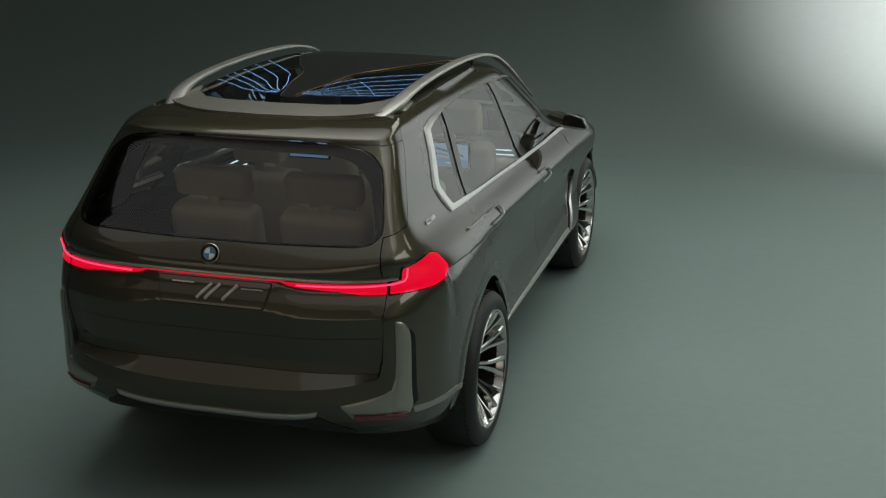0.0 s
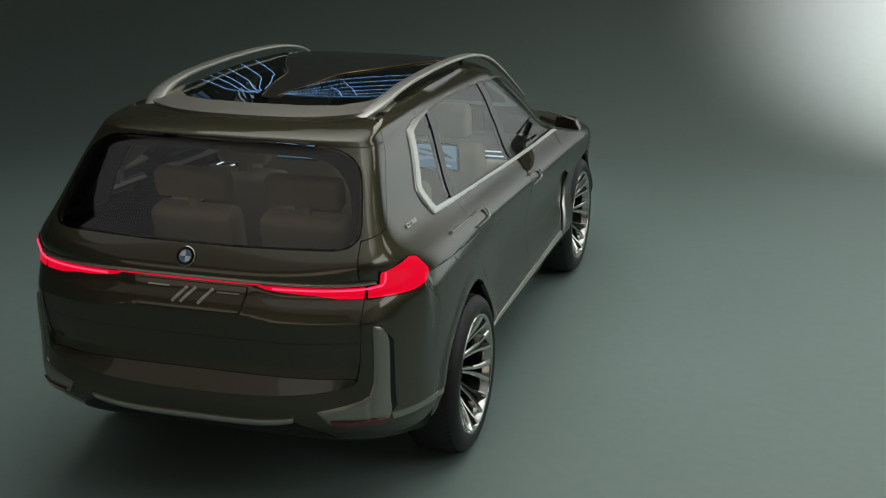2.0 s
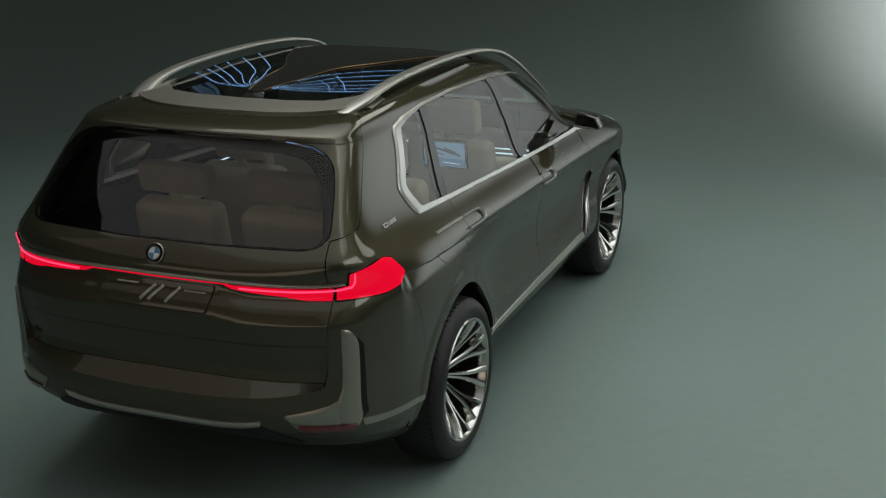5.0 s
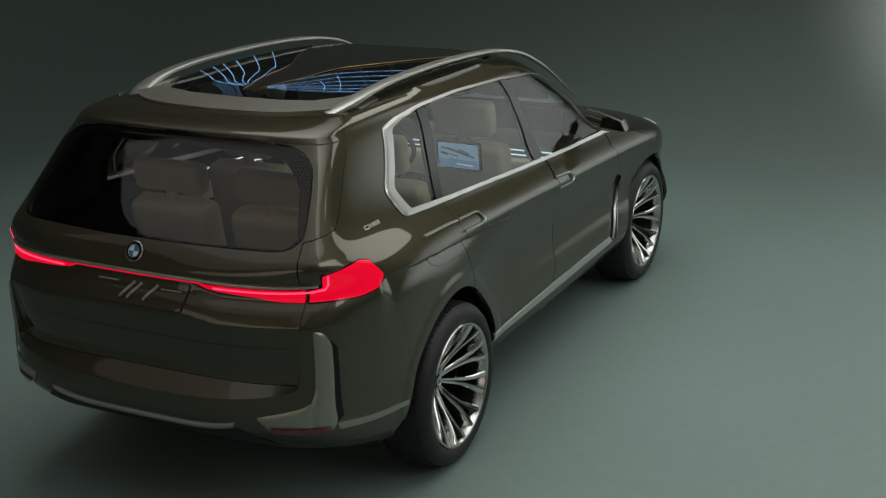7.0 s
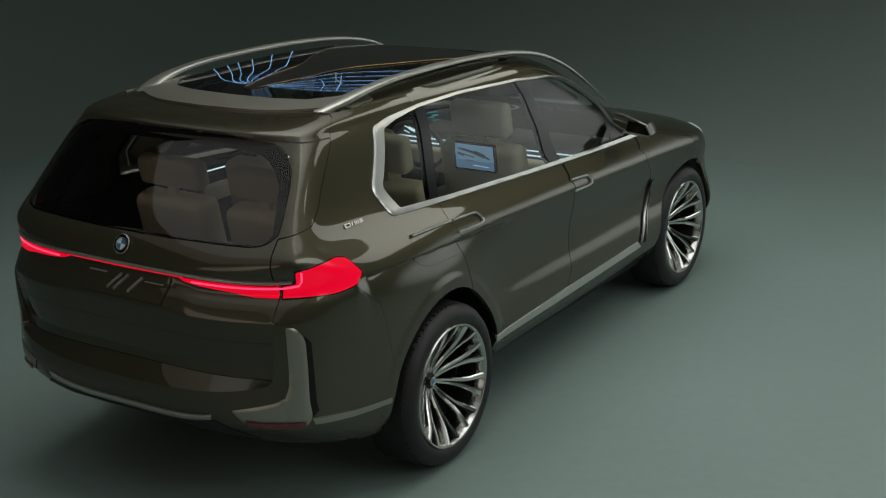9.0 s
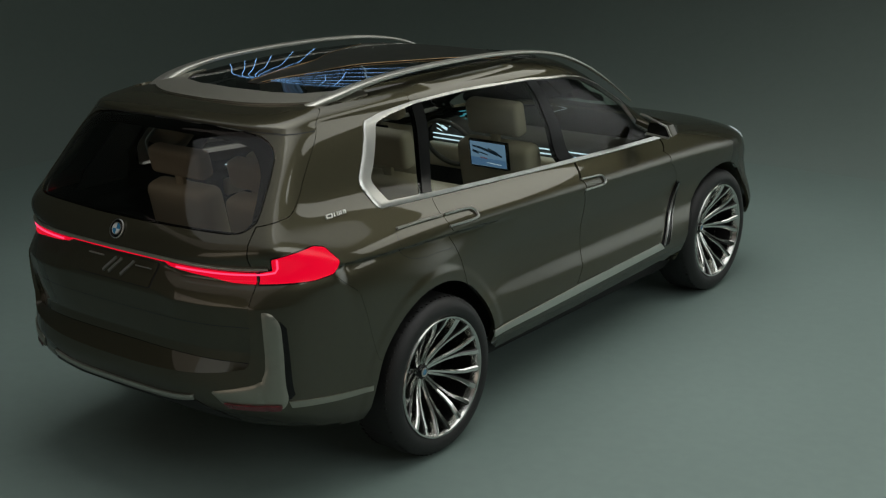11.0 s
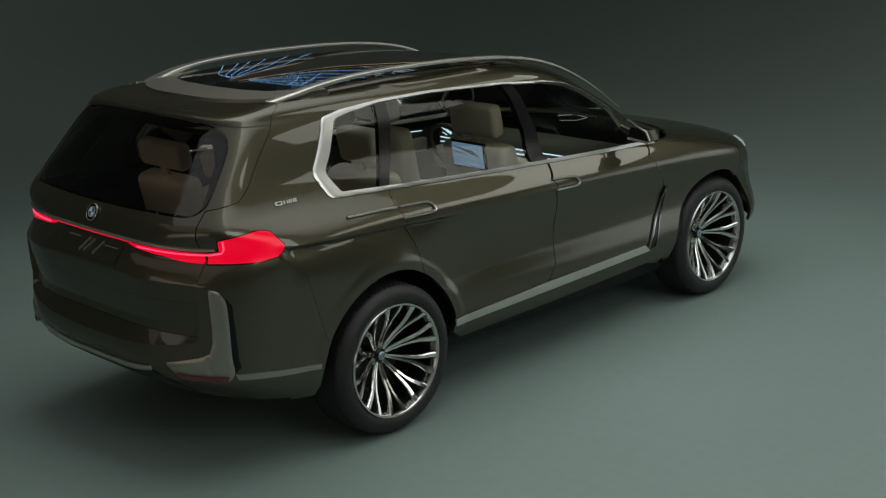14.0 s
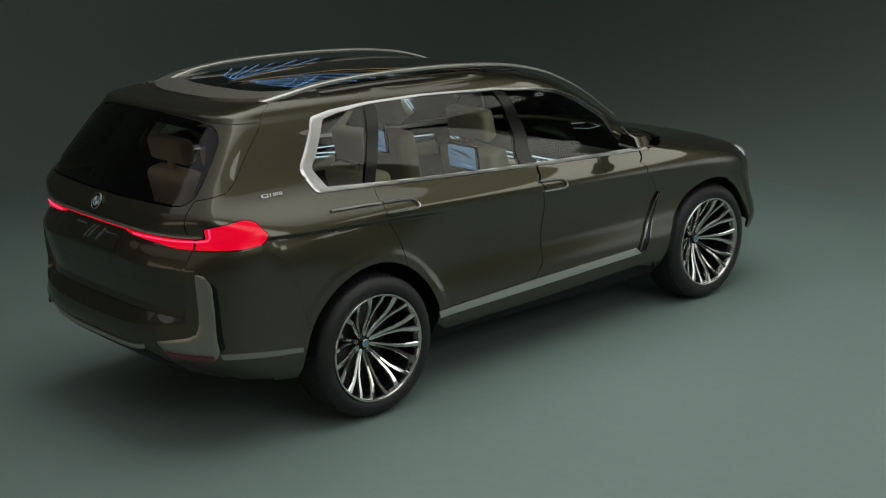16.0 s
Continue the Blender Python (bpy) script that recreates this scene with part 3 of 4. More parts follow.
    # panoramic glass, satin band and rails
    sheet("roof_glass", glass_ring, roof, ROOF_GLASS, car, off=0.004, thick=0.008, step=0.04, label="black panoramic glass roof panel")
    band = [(0.0, -0.535), (0.25, -0.515), (0.42, -0.455), (0.55, -0.345), (0.612, -0.20), (0.600, -0.02), (0.535, -0.02)]
    inn = [(0.490, -0.150), (0.40, -0.270), (0.25, -0.320), (0.0, -0.340)]
    half = spline(band[:5], 5) + band[5:] + inn
    outline = ring(half + [(-q[0], q[1]) for q in half[1:-1]][::-1], 0.03)
    sheet("roof_band", outline, roof, BAND, car, off=0.010, thick=0.014, step=0.03, label="satin metal band across the rear of the roof")
    for s in (1, -1):
        pts = spline([(0.475, -0.475, 1.722), (0.530, -0.36, 1.757), (0.572, -0.22, 1.792), (0.586, -0.05, 1.820), (0.59, 0.2, 1.838), (0.59, 0.6, 1.841), (0.59, 1.0, 1.829), (0.59, 1.35, 1.801), (0.595, 1.65, 1.746), (0.61, 1.9, 1.656), (0.64, 2.10, 1.546), (0.70, 2.30, 1.39)], 6)
        n = len(pts)
        tp = [float(np.interp(i / (n - 1), (0, 0.12, 0.27, 0.5, 0.72, 1), (1.9, 1.65, 1.15, 0.98, 0.9, 0.25))) for i in range(n)]
        tube("roof_rail", [(s * x, y, z) for x, y, z in pts], 0.029, SATIN, car, flat=0.38, taper=tp, sides=16, label="satin metal roof rail")
    return tailgate, bumper, rear_doors, front_doors


tailgate, bumper, rear_doors, front_doors = build_shell()


def build_tail():
    # side windows: panes, pillars, bright frame
    inn = dict(rear=[F(-0.190, 1.309, 0.02), F(-0.252, 1.418, 0.03), F(-0.100, 1.652, 0.035), F(0.02, 1.673, 0.03)],
               top=[F(0.25, 1.693), F(0.657, 1.691), F(1.243, 1.664), F(1.60, 1.631), F(1.795, 1.593), F(1.985, 1.520), F(2.18, 1.39), F(2.385, 1.186)],
               low=spline([F(2.28, 1.183), F(1.783, 1.199), F(0.977, 1.236), F(0.24, 1.279)], 4))
    inner = ring(inn["rear"] + inn["top"] + inn["low"], 0.02)
    outer = ring(DLO_REAR + DLO_TOP + [F(2.45, 1.155)] + DLO_LOW, 0.02)
    sheet("window_frame", outer, body, CHROME, car, holes=[inner], off=0.004, thick=0.02, step=0.012, mirror=True, crown=0.006, label="bright satin chrome frame round the side windows")
    panes = (("quarter_window", inn["rear"] + [F(0.215, 1.686), F(0.075, 1.291)]),
             ("rear_door_window", [F(0.300, 1.688), F(0.657, 1.687), F(1.225, 1.661), F(1.285, 1.226), F(0.977, 1.240), F(0.145, 1.288)]),
             ("front_door_window", [F(1.312, 1.655), F(1.60, 1.627), F(1.79, 1.588), F(1.975, 1.515), F(2.165, 1.385), F(2.36, 1.192), F(1.783, 1.203), F(1.420, 1.220)]))
    for (name, o), owner in zip(panes, (car, rear_doors, front_doors)):
        sheet(name, ring(o), body, GLASS, owner, off=-0.006, thick=0.004, step=0.02, mirror=True)
    sheet("window_divider", ring([F(0.215, 1.687), F(0.300, 1.689), F(0.145, 1.288), F(0.075, 1.292)]), body, BLACK, car, off=-0.001, thick=0.03, step=0.03, mirror=True)
    sheet("centre_pillar", ring([F(1.225, 1.662), F(1.312, 1.656), F(1.420, 1.219), F(1.285, 1.226)]), body, BLACK, car, off=-0.001, thick=0.03, step=0.03, mirror=True)
    # tail lamps
    out = [R(0.790, 1.150, 0.004), R(0.832, 1.158, 0.008), R(0.840, 1.212, 0.006), F(-0.770, 1.234, 0.012), F(-0.710, 1.219, 0.012), F(-0.655, 1.150, 0.012), F(-0.695, 1.106, 0.015), F(-0.80, 1.092, 0.02), R(0.818, 1.096), R(0.791, 1.096, 0.004)]
    sheet("lamp_bezel", inset(ring(out, 0.015), -0.0045), body, BLACK, car, off=0.0065, thick=0.02, step=0.02, mirror=True)
    sheet("tail_lamp", ring(out, 0.015), body, RED, car, off=0.009, thick=0.03, step=0.02, mirror=True, label="glowing red tail lamp")
    gate_l = [R(0.330, 1.151), R(0.365, 1.138), R(0.42, 1.131), R(0.59, 1.118), R(0.66, 1.105), R(0.69, 1.101), R(0.778, 1.097), R(0.778, 1.148), R(0.59, 1.152), R(0.345, 1.152)]
    sheet("gate_lamp", ring(gate_l, 0.015), body, RED, tailgate, off=0.009, thick=0.03, step=0.02, mirror=True, label="glowing red lamp strip on the tailgate")
    for s in (1, -1):
        guide = [body(np.array([R(s * x, z)[0]]), np.array([z])) for x, z in [(v, 1.1435) for v in np.linspace(0.40, 0.80, 14)] + [(0.838, 1.150), (0.848, 1.17), (0.853, 1.21)]]
        tube("light_guide", [tuple(p[0] + n[0] * 0.012) for p, n in guide], 0.0042, RED_LINE, car, sides=6, up=(0, 1, 0))
    line = [R(x, 1.1595 - 0.003 * (1 - abs(x) / 0.35)) for x in np.linspace(-0.345, 0.345, 24)] + [R(x, 1.1525 - 0.003 * (1 - abs(x) / 0.35)) for x in np.linspace(0.345, -0.345, 24)]
    sheet("light_line", ring(line, 0.03), body, RED, tailgate, off=0.006, thick=0.01, step=0.03)
    strip = [R(x, 1.172 + 0.004 * abs(x)) for x in np.linspace(-0.82, 0.82, 40)] + [R(x, 1.160 + 0.004 * abs(x)) for x in np.linspace(0.82, -0.82, 40)]
    sheet("bright_strip", ring(strip, 0.03), body, SATIN, tailgate, off=0.012, thick=0.03, step=0.008, crown=0.009, label="satin metal strip between the tail lamps")
    # emblem
    em = part("emblem", lathe([(0.0005, 0.0), (0.044, 0.0), (0.045, 0.006), (0.042, 0.010), (0.038, 0.008), (0.0005, 0.010)], 40), BLACK, car, "round blue and white emblem disc")
    p, n = body(np.array([R(-0.018, 1.245)[0]]), np.array([1.245]))
    em.matrix_basis = Matrix.Translation(p[0]) @ Vector(n[0]).to_track_quat("X", "Z").to_matrix().to_4x4()
    part("emblem_rim", lathe([(0.0415, 0.007), (0.043, 0.012), (0.046, 0.010), (0.046, 0.004)], 40), CHROME, em)
    part("emblem_rim", lathe([(0.0255, 0.009), (0.0265, 0.0125), (0.0285, 0.0125), (0.0295, 0.009)], 40), CHROME, em)
    for k in range(4):
        bm = bmesh.new()
        a0 = k * math.pi / 2
        vs = [bm.verts.new((0.0115, 0, 0))] + [bm.verts.new((0.0115, 0.026 * math.cos(a0 + t), 0.026 * math.sin(a0 + t))) for t in np.linspace(0, math.pi / 2, 8)]
        bm.faces.new(vs)
        part("emblem_quarter", bm, (plain("emblem_blue", (0.03, 0.19, 0.38), 0.2, coat=1), plain("emblem_white", (0.7, 0.72, 0.72), 0.2, coat=1))[k % 2], em)
    # plate recess with slanting bars in place of lettering
    pl = [R(-0.262, 1.138, 0.01), R(0.282, 1.138, 0.01), R(0.255, 1.030, 0.012), R(-0.235, 1.030, 0.012)]
    sheet("plate_panel", ring(pl, 0.02), body, PAINT, tailgate, off=0.005, thick=0.008, step=0.03, label="flush panel for the number plate")
    pl2 = [R(-0.267, 1.141, 0.01), R(0.289, 1.141, 0.01), R(0.262, 1.025, 0.012), R(-0.240, 1.025, 0.012)]
    sheet("plate_joint", ring(pl2, 0.02), body, MATT_BLACK, tailgate, off=0.0015, thick=0.002, step=0.04)
    for x0, z0, x1, z1, w in ((-0.062, 1.054, 0.004, 1.120, 0.013), (-0.022, 1.054, 0.044, 1.120, 0.013), (0.062, 1.054, 0.128, 1.120, 0.013), (0.145, 1.106, 0.25, 1.106, 0.006), (-0.19, 1.116, -0.085, 1.116, 0.007)):
        d = np.array([x1 - x0, z1 - z0])
        t = np.array([-d[1], d[0]]) / np.linalg.norm(d) * w / 2
        o = [R(x0 + t[0], z0 + t[1]), R(x1 + t[0], z1 + t[1]), R(x1 - t[0], z1 - t[1]), R(x0 - t[0], z0 - t[1])]
        sheet("bar", ring(o, 0.02), body, CHROME, tailgate, off=0.0125, thick=0.008, step=0.03, label="small chrome bar")
    # crease line across the tailgate
    o = [R(x, 0.912 - 0.006 * (1 - (x / 0.78) ** 2)) for x in np.linspace(-0.775, 0.775, 30)] + [R(x, 0.9085 - 0.006 * (1 - (x / 0.78) ** 2)) for x in np.linspace(0.775, -0.775, 30)]
    sheet("panel_joint", ring(o, 0.04), body, MATT_BLACK, tailgate, off=0.0006, thick=0.0, step=0.05)
    # bumper trims
    fog = [R(0.824, 0.983, 0.01), R(0.852, 0.974, 0.03), R(0.876, 0.92, 0.03), R(0.882, 0.562, 0.03), R(0.858, 0.508, 0.03), R(0.652, 0.528, 0.02), R(0.600, 0.600, 0.012), R(0.802, 0.648, 0.05), R(0.822, 0.70, 0.05)]
    sheet("corner_trim", ring(fog, 0.015), body, BAND, bumper, off=0.004, thick=0.03, step=0.010, mirror=True, crown=0.005, label="satin metal corner trim on the rear bumper")
    slot = [R(0.874, 0.935), R(0.890, 0.90), R(0.897, 0.58), R(0.880, 0.555)]
    sheet("air_slot", ring(slot, 0.02), body, BLACK, bumper, off=0.004, thick=0.004, step=0.03, mirror=True)
    refl = [R(0.652, 0.556, 0.006), R(0.860, 0.538, 0.006), R(0.850, 0.515, 0.006), R(0.668, 0.533, 0.006)]
    sheet("reflector", ring(refl, 0.015), body, REFLECTOR, bumper, off=0.019, thick=0.008, step=0.02, mirror=True, label="dark red bumper reflector")
    edge = [R(0.878, 0.548), F(-0.80, 0.535), F(-0.60, 0.515), F(-0.484, 0.503), F(-0.482, 0.478), F(-0.60, 0.487), F(-0.80, 0.505), R(0.880, 0.515)]
    sheet("bumper_trim", ring(edge, 0.02), body, BAND, bumper, off=0.006, thick=0.014, step=0.02, mirror=True)
    o = [R(x, 0.536 + 0.032 * (x / 0.5) ** 4) for x in np.linspace(-0.5, 0.5, 26)] + [R(x, 0.502 + 0.040 * (x / 0.5) ** 4) for x in np.linspace(0.49, -0.49, 26)]
    sheet("bumper_strip", ring(o, 0.03), body, SATIN, bumper, off=0.008, thick=0.02, step=0.008, crown=0.007, label="satin metal strip across the rear bumper")
    # black cover below the strip, valance under the tail
    o = [R(x, 0.500 + 0.034 * (x / 0.5) ** 4) for x in np.linspace(-0.5, 0.5, 26)] + [R(0.60, 0.470, 0.02), R(0.64, 0.412, 0.02), R(0.46, 0.432)] + [R(x, 0.459) for x in np.linspace(0.3, -0.3, 7)] + [R(-0.46, 0.432), R(-0.64, 0.412, 0.02), R(-0.60, 0.470, 0.02)]
    sheet("lower_cover", ring(o, 0.02), body, MATT_BLACK, bumper, off=0.003, thick=0.014, step=0.02, label="black plastic cover under the rear bumper")
    o = [R(x, 0.458 - 0.05 * abs(x) ** 2) for x in np.linspace(-0.85, 0.85, 20)] + [R(x, 0.39) for x in np.linspace(0.80, -0.80, 20)]
    sheet("rear_valance", ring(o, 0.06), body, MATT_BLACK, car, off=-0.03, thick=0.03, step=0.06)
    # handles, fuel flap, badge, vents
    def bar(name, pts, mat, parent, w, h, off):
        q = []
        for y, z in pts:
            u = F(y, z)
            p, n = body(np.array([u[0]]), np.array([u[1]]))
            q.append(Vector(p[0] + n[0] * off))
        for s in (1, -1):
            tube(name, [(s * v.x, v.y, v.z) for v in q], w, mat, parent[s < 0] if isinstance(parent, list) else parent, flat=h, sides=8)
    bar("door_handle", spline([(0.125, 1.186), (0.30, 1.177), (0.345, 1.168), (0.362, 1.143), (0.335, 1.127), (0.12, 1.134)], 5), CHROME, rear_doors, 0.0066, 0.8, 0.009)
    bar("door_handle", spline([(1.345, 1.118), (1.50, 1.108), (1.545, 1.10), (1.562, 1.076), (1.535, 1.058), (1.355, 1.062)], 5), CHROME, front_doors, 0.0066, 0.8, 0.009)
    bar("handle_blade", [(-0.235, 1.199), (0.0, 1.193), (0.105, 1.187)], SATIN, car, 0.009, 0.6, 0.006)
    bar("flap_joint", spline([(-0.25, 1.192), (-0.252, 1.13), (-0.19, 1.055), (-0.07, 1.022), (0.05, 1.018), (0.165, 1.012)], 5), MATT_BLACK, car, 0.0022, 0.5, -0.001)
    o = [F(-0.622, 1.332, 0.006), F(-0.575, 1.331, 0.006), F(-0.578, 1.313, 0.006), F(-0.625, 1.315, 0.006)]
    badge = sheet("badge", ring(o, 0.01), body, CHROME, car, off=0.006, thick=0.008, step=0.015, mirror=True, label="small chrome bar badge on the pillar")
    for k, y0 in enumerate((-0.566, -0.545, -0.532, -0.519, -0.503, -0.490)):
        o = [F(y0, 1.3305), F(y0 + 0.009, 1.330), F(y0 + 0.006, 1.3145), F(y0 - 0.003, 1.315)]
        sheet("badge_bar", ring(o, 0.01), body, CHROME, car, off=0.006, thick=0.008, step=0.015, mirror=True)
    o = [F(-0.61, 1.327), F(-0.585, 1.327), F(-0.588, 1.319), F(-0.612, 1.320)]
    sheet("badge_field", ring(o, 0.01), body, MATT_BLACK, car, off=0.0075, thick=0.002, step=0.015, mirror=True)
    vent = [F(2.462, 0.888, 0.004), F(2.498, 0.872, 0.004), F(2.335, 0.505, 0.01), F(2.235, 0.505, 0.01)]
    sheet("air_vent", ring(vent, 0.02), body, BLACK, car, off=0.003, thick=0.01, step=0.03, mirror=True)
    bar("vent_blade", spline([(2.495, 0.868), (2.45, 0.755), (2.39, 0.63), (2.335, 0.51)], 5), DARK_CHROME, car, 0.004, 0.6, 0.008)
    bar("vent_blade", spline([(2.470, 0.875), (2.41, 0.755), (2.33, 0.63), (2.265, 0.52)], 5), DARK_CHROME, car, 0.008, 0.6, 0.012)


build_tail()


def build_wheel():
    """One wheel, its axle along x, its outer face at x = 0."""
    w = thing("wheel", "", "")
    prof = [(0.308, -0.016), (0.318, -0.004), (0.340, 0.004), (0.364, 0.000), (0.386, -0.012), (0.400, -0.032), (0.408, -0.06), (0.409, -0.14), (0.408, -0.22), (0.400, -0.248), (0.381, -0.275), (0.33, -0.29), (0.30, -0.27)]
    tyre = part("tyre", lathe(prof, 128), RUBBER, w, "black low-profile tyre")
    bm = bmesh.new()
    for k in range(72):
        a = 2 * math.pi * k / 72
        for x0, x1, da in ((-0.035, -0.10, 0.03), (-0.115, -0.17, 0.015), (-0.185, -0.25, -0.03)):
            q = box(abs(x1 - x0), 0.0055, 0.006)
            bmesh.ops.transform(q, matrix=Matrix.Rotation(a + da, 4, "X") @ pose((x0 + x1) / 2, 0, 0.4045, 0, 0, 18 if x0 > -0.1 else -18), verts=q.verts)
            me = bpy.data.meshes.new("t")
            q.to_mesh(me)
            bm.from_mesh(me)
            q.free()
            bpy.data.meshes.remove(me)
    part("tread", bm, MATT_BLACK, w, smooth_faces=False)
    rim = part("rim", lathe([(0.309, -0.02), (0.313, -0.006), (0.309, 0.000), (0.300, -0.002), (0.293, -0.012), (0.288, -0.06), (0.275, -0.2)], 128), DARK_CHROME, w, "polished alloy rim with ten split spokes")
    part("barrel", lathe([(0.286, -0.05), (0.279, -0.16), (0.27, -0.225), (0.18, -0.235), (0.06, -0.21), (0.001, -0.21)], 64), plain("dark_wheel_well", (0.012, 0.012, 0.012), 0.45, 0.3, grain=0.1), w)
    part("brake_disc", lathe([(0.05, -0.195), (0.17, -0.195), (0.19, -0.197), (0.19, -0.21)], 64), plain("brake_steel", (0.10, 0.10, 0.10), 0.45, 0.8, grain=0.1, scale=200), w)
    part("hub_cap", lathe([(0.0005, -0.124), (0.024, -0.125), (0.031, -0.130), (0.045, -0.145), (0.06, -0.18)], 40), BLACK, w)
    part("hub_disc", lathe([(0.0005, -0.1225), (0.014, -0.1225), (0.016, -0.1245)], 32), plain("hub_blue", (0.10, 0.28, 0.45), 0.2, coat=1), w)
    part("hub_ring", lathe([(0.016, -0.125), (0.019, -0.120), (0.023, -0.122), (0.025, -0.127)], 32), CHROME, w)

    def arm(side):
        """A rail of a split spoke, out along +z, that leans to one side near the rim: a narrow polished crest over dark flanks."""
        bm = bmesh.new()
        rows = []
        for r, deg, wd, x, dp in ((0.036, 0.0, 0.010, -0.138, 0.02), (0.046, 6.0, 0.011, -0.135, 0.03), (0.075, 5.0, 0.012, -0.126, 0.035), (0.13, 3.9, 0.0135, -0.101, 0.045), (0.185, 4.1, 0.0155, -0.068, 0.05), (0.225, 5.6, 0.018, -0.043, 0.05), (0.262, 7.9, 0.021, -0.022, 0.045), (0.303, 9.2, 0.024, -0.004, 0.04)):
            a = radians(deg) * side
            c = Vector((x, -r * math.sin(a), r * math.cos(a)))
            t = Vector((0, math.cos(a), math.sin(a)))
            rows.append([bm.verts.new(c + t * wd * f + Vector((d, 0, 0))) for f, d in ((-0.42, 0), (0.42, 0), (0.72, -0.007), (0.95, -dp), (-0.95, -dp), (-0.72, -0.007))])
        for p, q in zip(rows, rows[1:]):
            for k in range(6):
                bm.faces.new((p[k], p[(k + 1) % 6], q[(k + 1) % 6], q[k])).material_index = int(k in ((1, 2, 3) if side > 0 else (3, 4, 5)))
        bm.faces.new(rows[0])
        bm.faces.new(rows[-1])
        return bm
    both = []
    for side in (1, -1):
        o = part("spoke", arm(side), WHEEL_FACE, w, smooth_faces=False)
        o.data.materials.append(WHEEL_SIDE)
        both.append(o)
    bm = box(0.02, 0.012, 0.05, 0.004, pose(-0.158, 0, 0.055))
    both.append(part("spoke_root", bm, WHEEL_SIDE, w))
    for o in both:
        for k in range(1, 10):
            c = o.copy()
            scene.collection.objects.link(c)
            c.matrix_basis = Matrix.Rotation(2 * math.pi * k / 10, 4, "X")
    return w


wheel = build_wheel()
wheel.parent = car
wheel.matrix_basis = pose(1.018, 0.012, 0.387)
for x, y, turn, roll in ((0.945, 3.055, 0, 14), (-1.018, 0.012, 180, 9), (-0.945, 3.055, 180, 20)):
    c = copy_thing(wheel, pose(x, y, 0.387 + 0.0125 * y, 0, 0, turn) @ Matrix.Rotation(radians(roll), 4, "X"))

# dark wheel housings and underbody
for y in (0.0, 3.01):
    for s in (1, -1):
        bm = bmesh.new()
        rows = [[bm.verts.new((s * x, y + 0.02 + 0.56 * math.cos(a), 0.41 + 0.52 * math.sin(a))) for a in np.linspace(-0.02 if y < 1 else 1.0, math.pi + 0.1, 24)] for x in (0.93, 0.67)]
        for k in range(23):
            bm.faces.new((rows[0][k], rows[0][k + 1], rows[1][k + 1], rows[1][k]))
        bm.faces.new(rows[1])
        part("wheel_housing", bm, SHELL, car)
part("underbody", box(1.24, 4.1, 0.14, 0.03, pose(0, 1.45, 0.40)), MATT_BLACK, car)


# ---- roof ornaments ----


def on_roof(points, off):
    return [(x, y, float(roof_z(x, y)) + off) for x, y in points]


def build_roof_lines():
    edge = spline([(0.0, -0.215), (0.035, -0.195), (0.052, -0.10), (0.10, 0.10), (0.145, 0.40), (0.26, 0.64), (0.38, 0.94), (0.45, 1.12), (0.52, 1.20)], 6)
    o = edge + [(0.45, 1.60), (0.0, 1.74)]
    outline = ring(o + [(-x, y) for x, y in o[1:-1]][::-1], 0.03)
    sheet("roof_rib", outline, roof, BROWN_BONE, car, off=0.008, thick=0.006, step=0.04, label="dark bronze forked rib set into the glass roof")
    for s in (1, -1):
        tube("copper_line", on_roof([(s * x, y) for x, y in edge[8:]], 0.009), 0.0020, GOLD, car, sides=6)
    fan = ([(0.040, -0.085), (0.090, 0.061), (0.138, 0.188), (0.20, 0.297), (0.30, 0.402), (0.515, 0.590)],
           [(0.042, -0.098), (0.129, 0.005), (0.191, 0.107), (0.253, 0.214), (0.361, 0.303), (0.52, 0.445)],
           [(0.044, -0.104), (0.151, -0.027), (0.229, 0.051), (0.305, 0.134), (0.418, 0.212), (0.525, 0.30)],
           [(0.046, -0.111), (0.173, -0.059), (0.265, -0.002), (0.354, 0.059), (0.464, 0.136), (0.527, 0.19)],
           [(0.049, -0.117), (0.188, -0.080), (0.292, -0.044), (0.394, -0.003), (0.515, 0.085)],
           [(0.052, -0.123), (0.152, -0.120), (0.243, -0.110), (0.322, -0.089), (0.423, -0.049), (0.52, 0.010)],
           [(-0.530, 0.150), (-0.400, 0.040), (-0.282, -0.068), (-0.154, -0.115), (-0.085, -0.120)],
           [(-0.530, 0.260), (-0.330, 0.065), (-0.184, -0.092), (-0.085, -0.113)],
           [(-0.530, 0.349), (-0.290, 0.090), (-0.168, -0.064), (-0.083, -0.105)],
           [(-0.523, 0.460), (-0.271, 0.163), (-0.200, 0.050), (-0.141, -0.040), (-0.082, -0.096)],
           [(-0.527, 0.635), (-0.249, 0.269), (-0.180, 0.120), (-0.122, -0.020), (-0.082, -0.080)],
           [(-0.528, 0.818), (-0.222, 0.380), (-0.178, 0.273), (-0.120, 0.110), (-0.085, -0.043)])
    for line in fan:
        pts = spline(line, 6)
        tube("light_line", on_roof(pts, 0.0062), 0.0015, BLUE_LINE, car, sides=6, flat=0.25, taper=[0.55 + 0.45 * i / len(pts) if line[0][0] > 0 else 0.9 for i in range(len(pts))], label="glowing blue light line in the roof")
    # cross struts of the lit pattern
    for line in ([(0.212, 0.102), (0.29, 0.02), (0.345, -0.085)], [(0.226, 0.247), (0.33, 0.10), (0.415, -0.055)]):
        tube("light_line", on_roof(line, 0.0062), 0.0012, BLUE_LINE, car, sides=6, flat=0.25)


build_roof_lines()

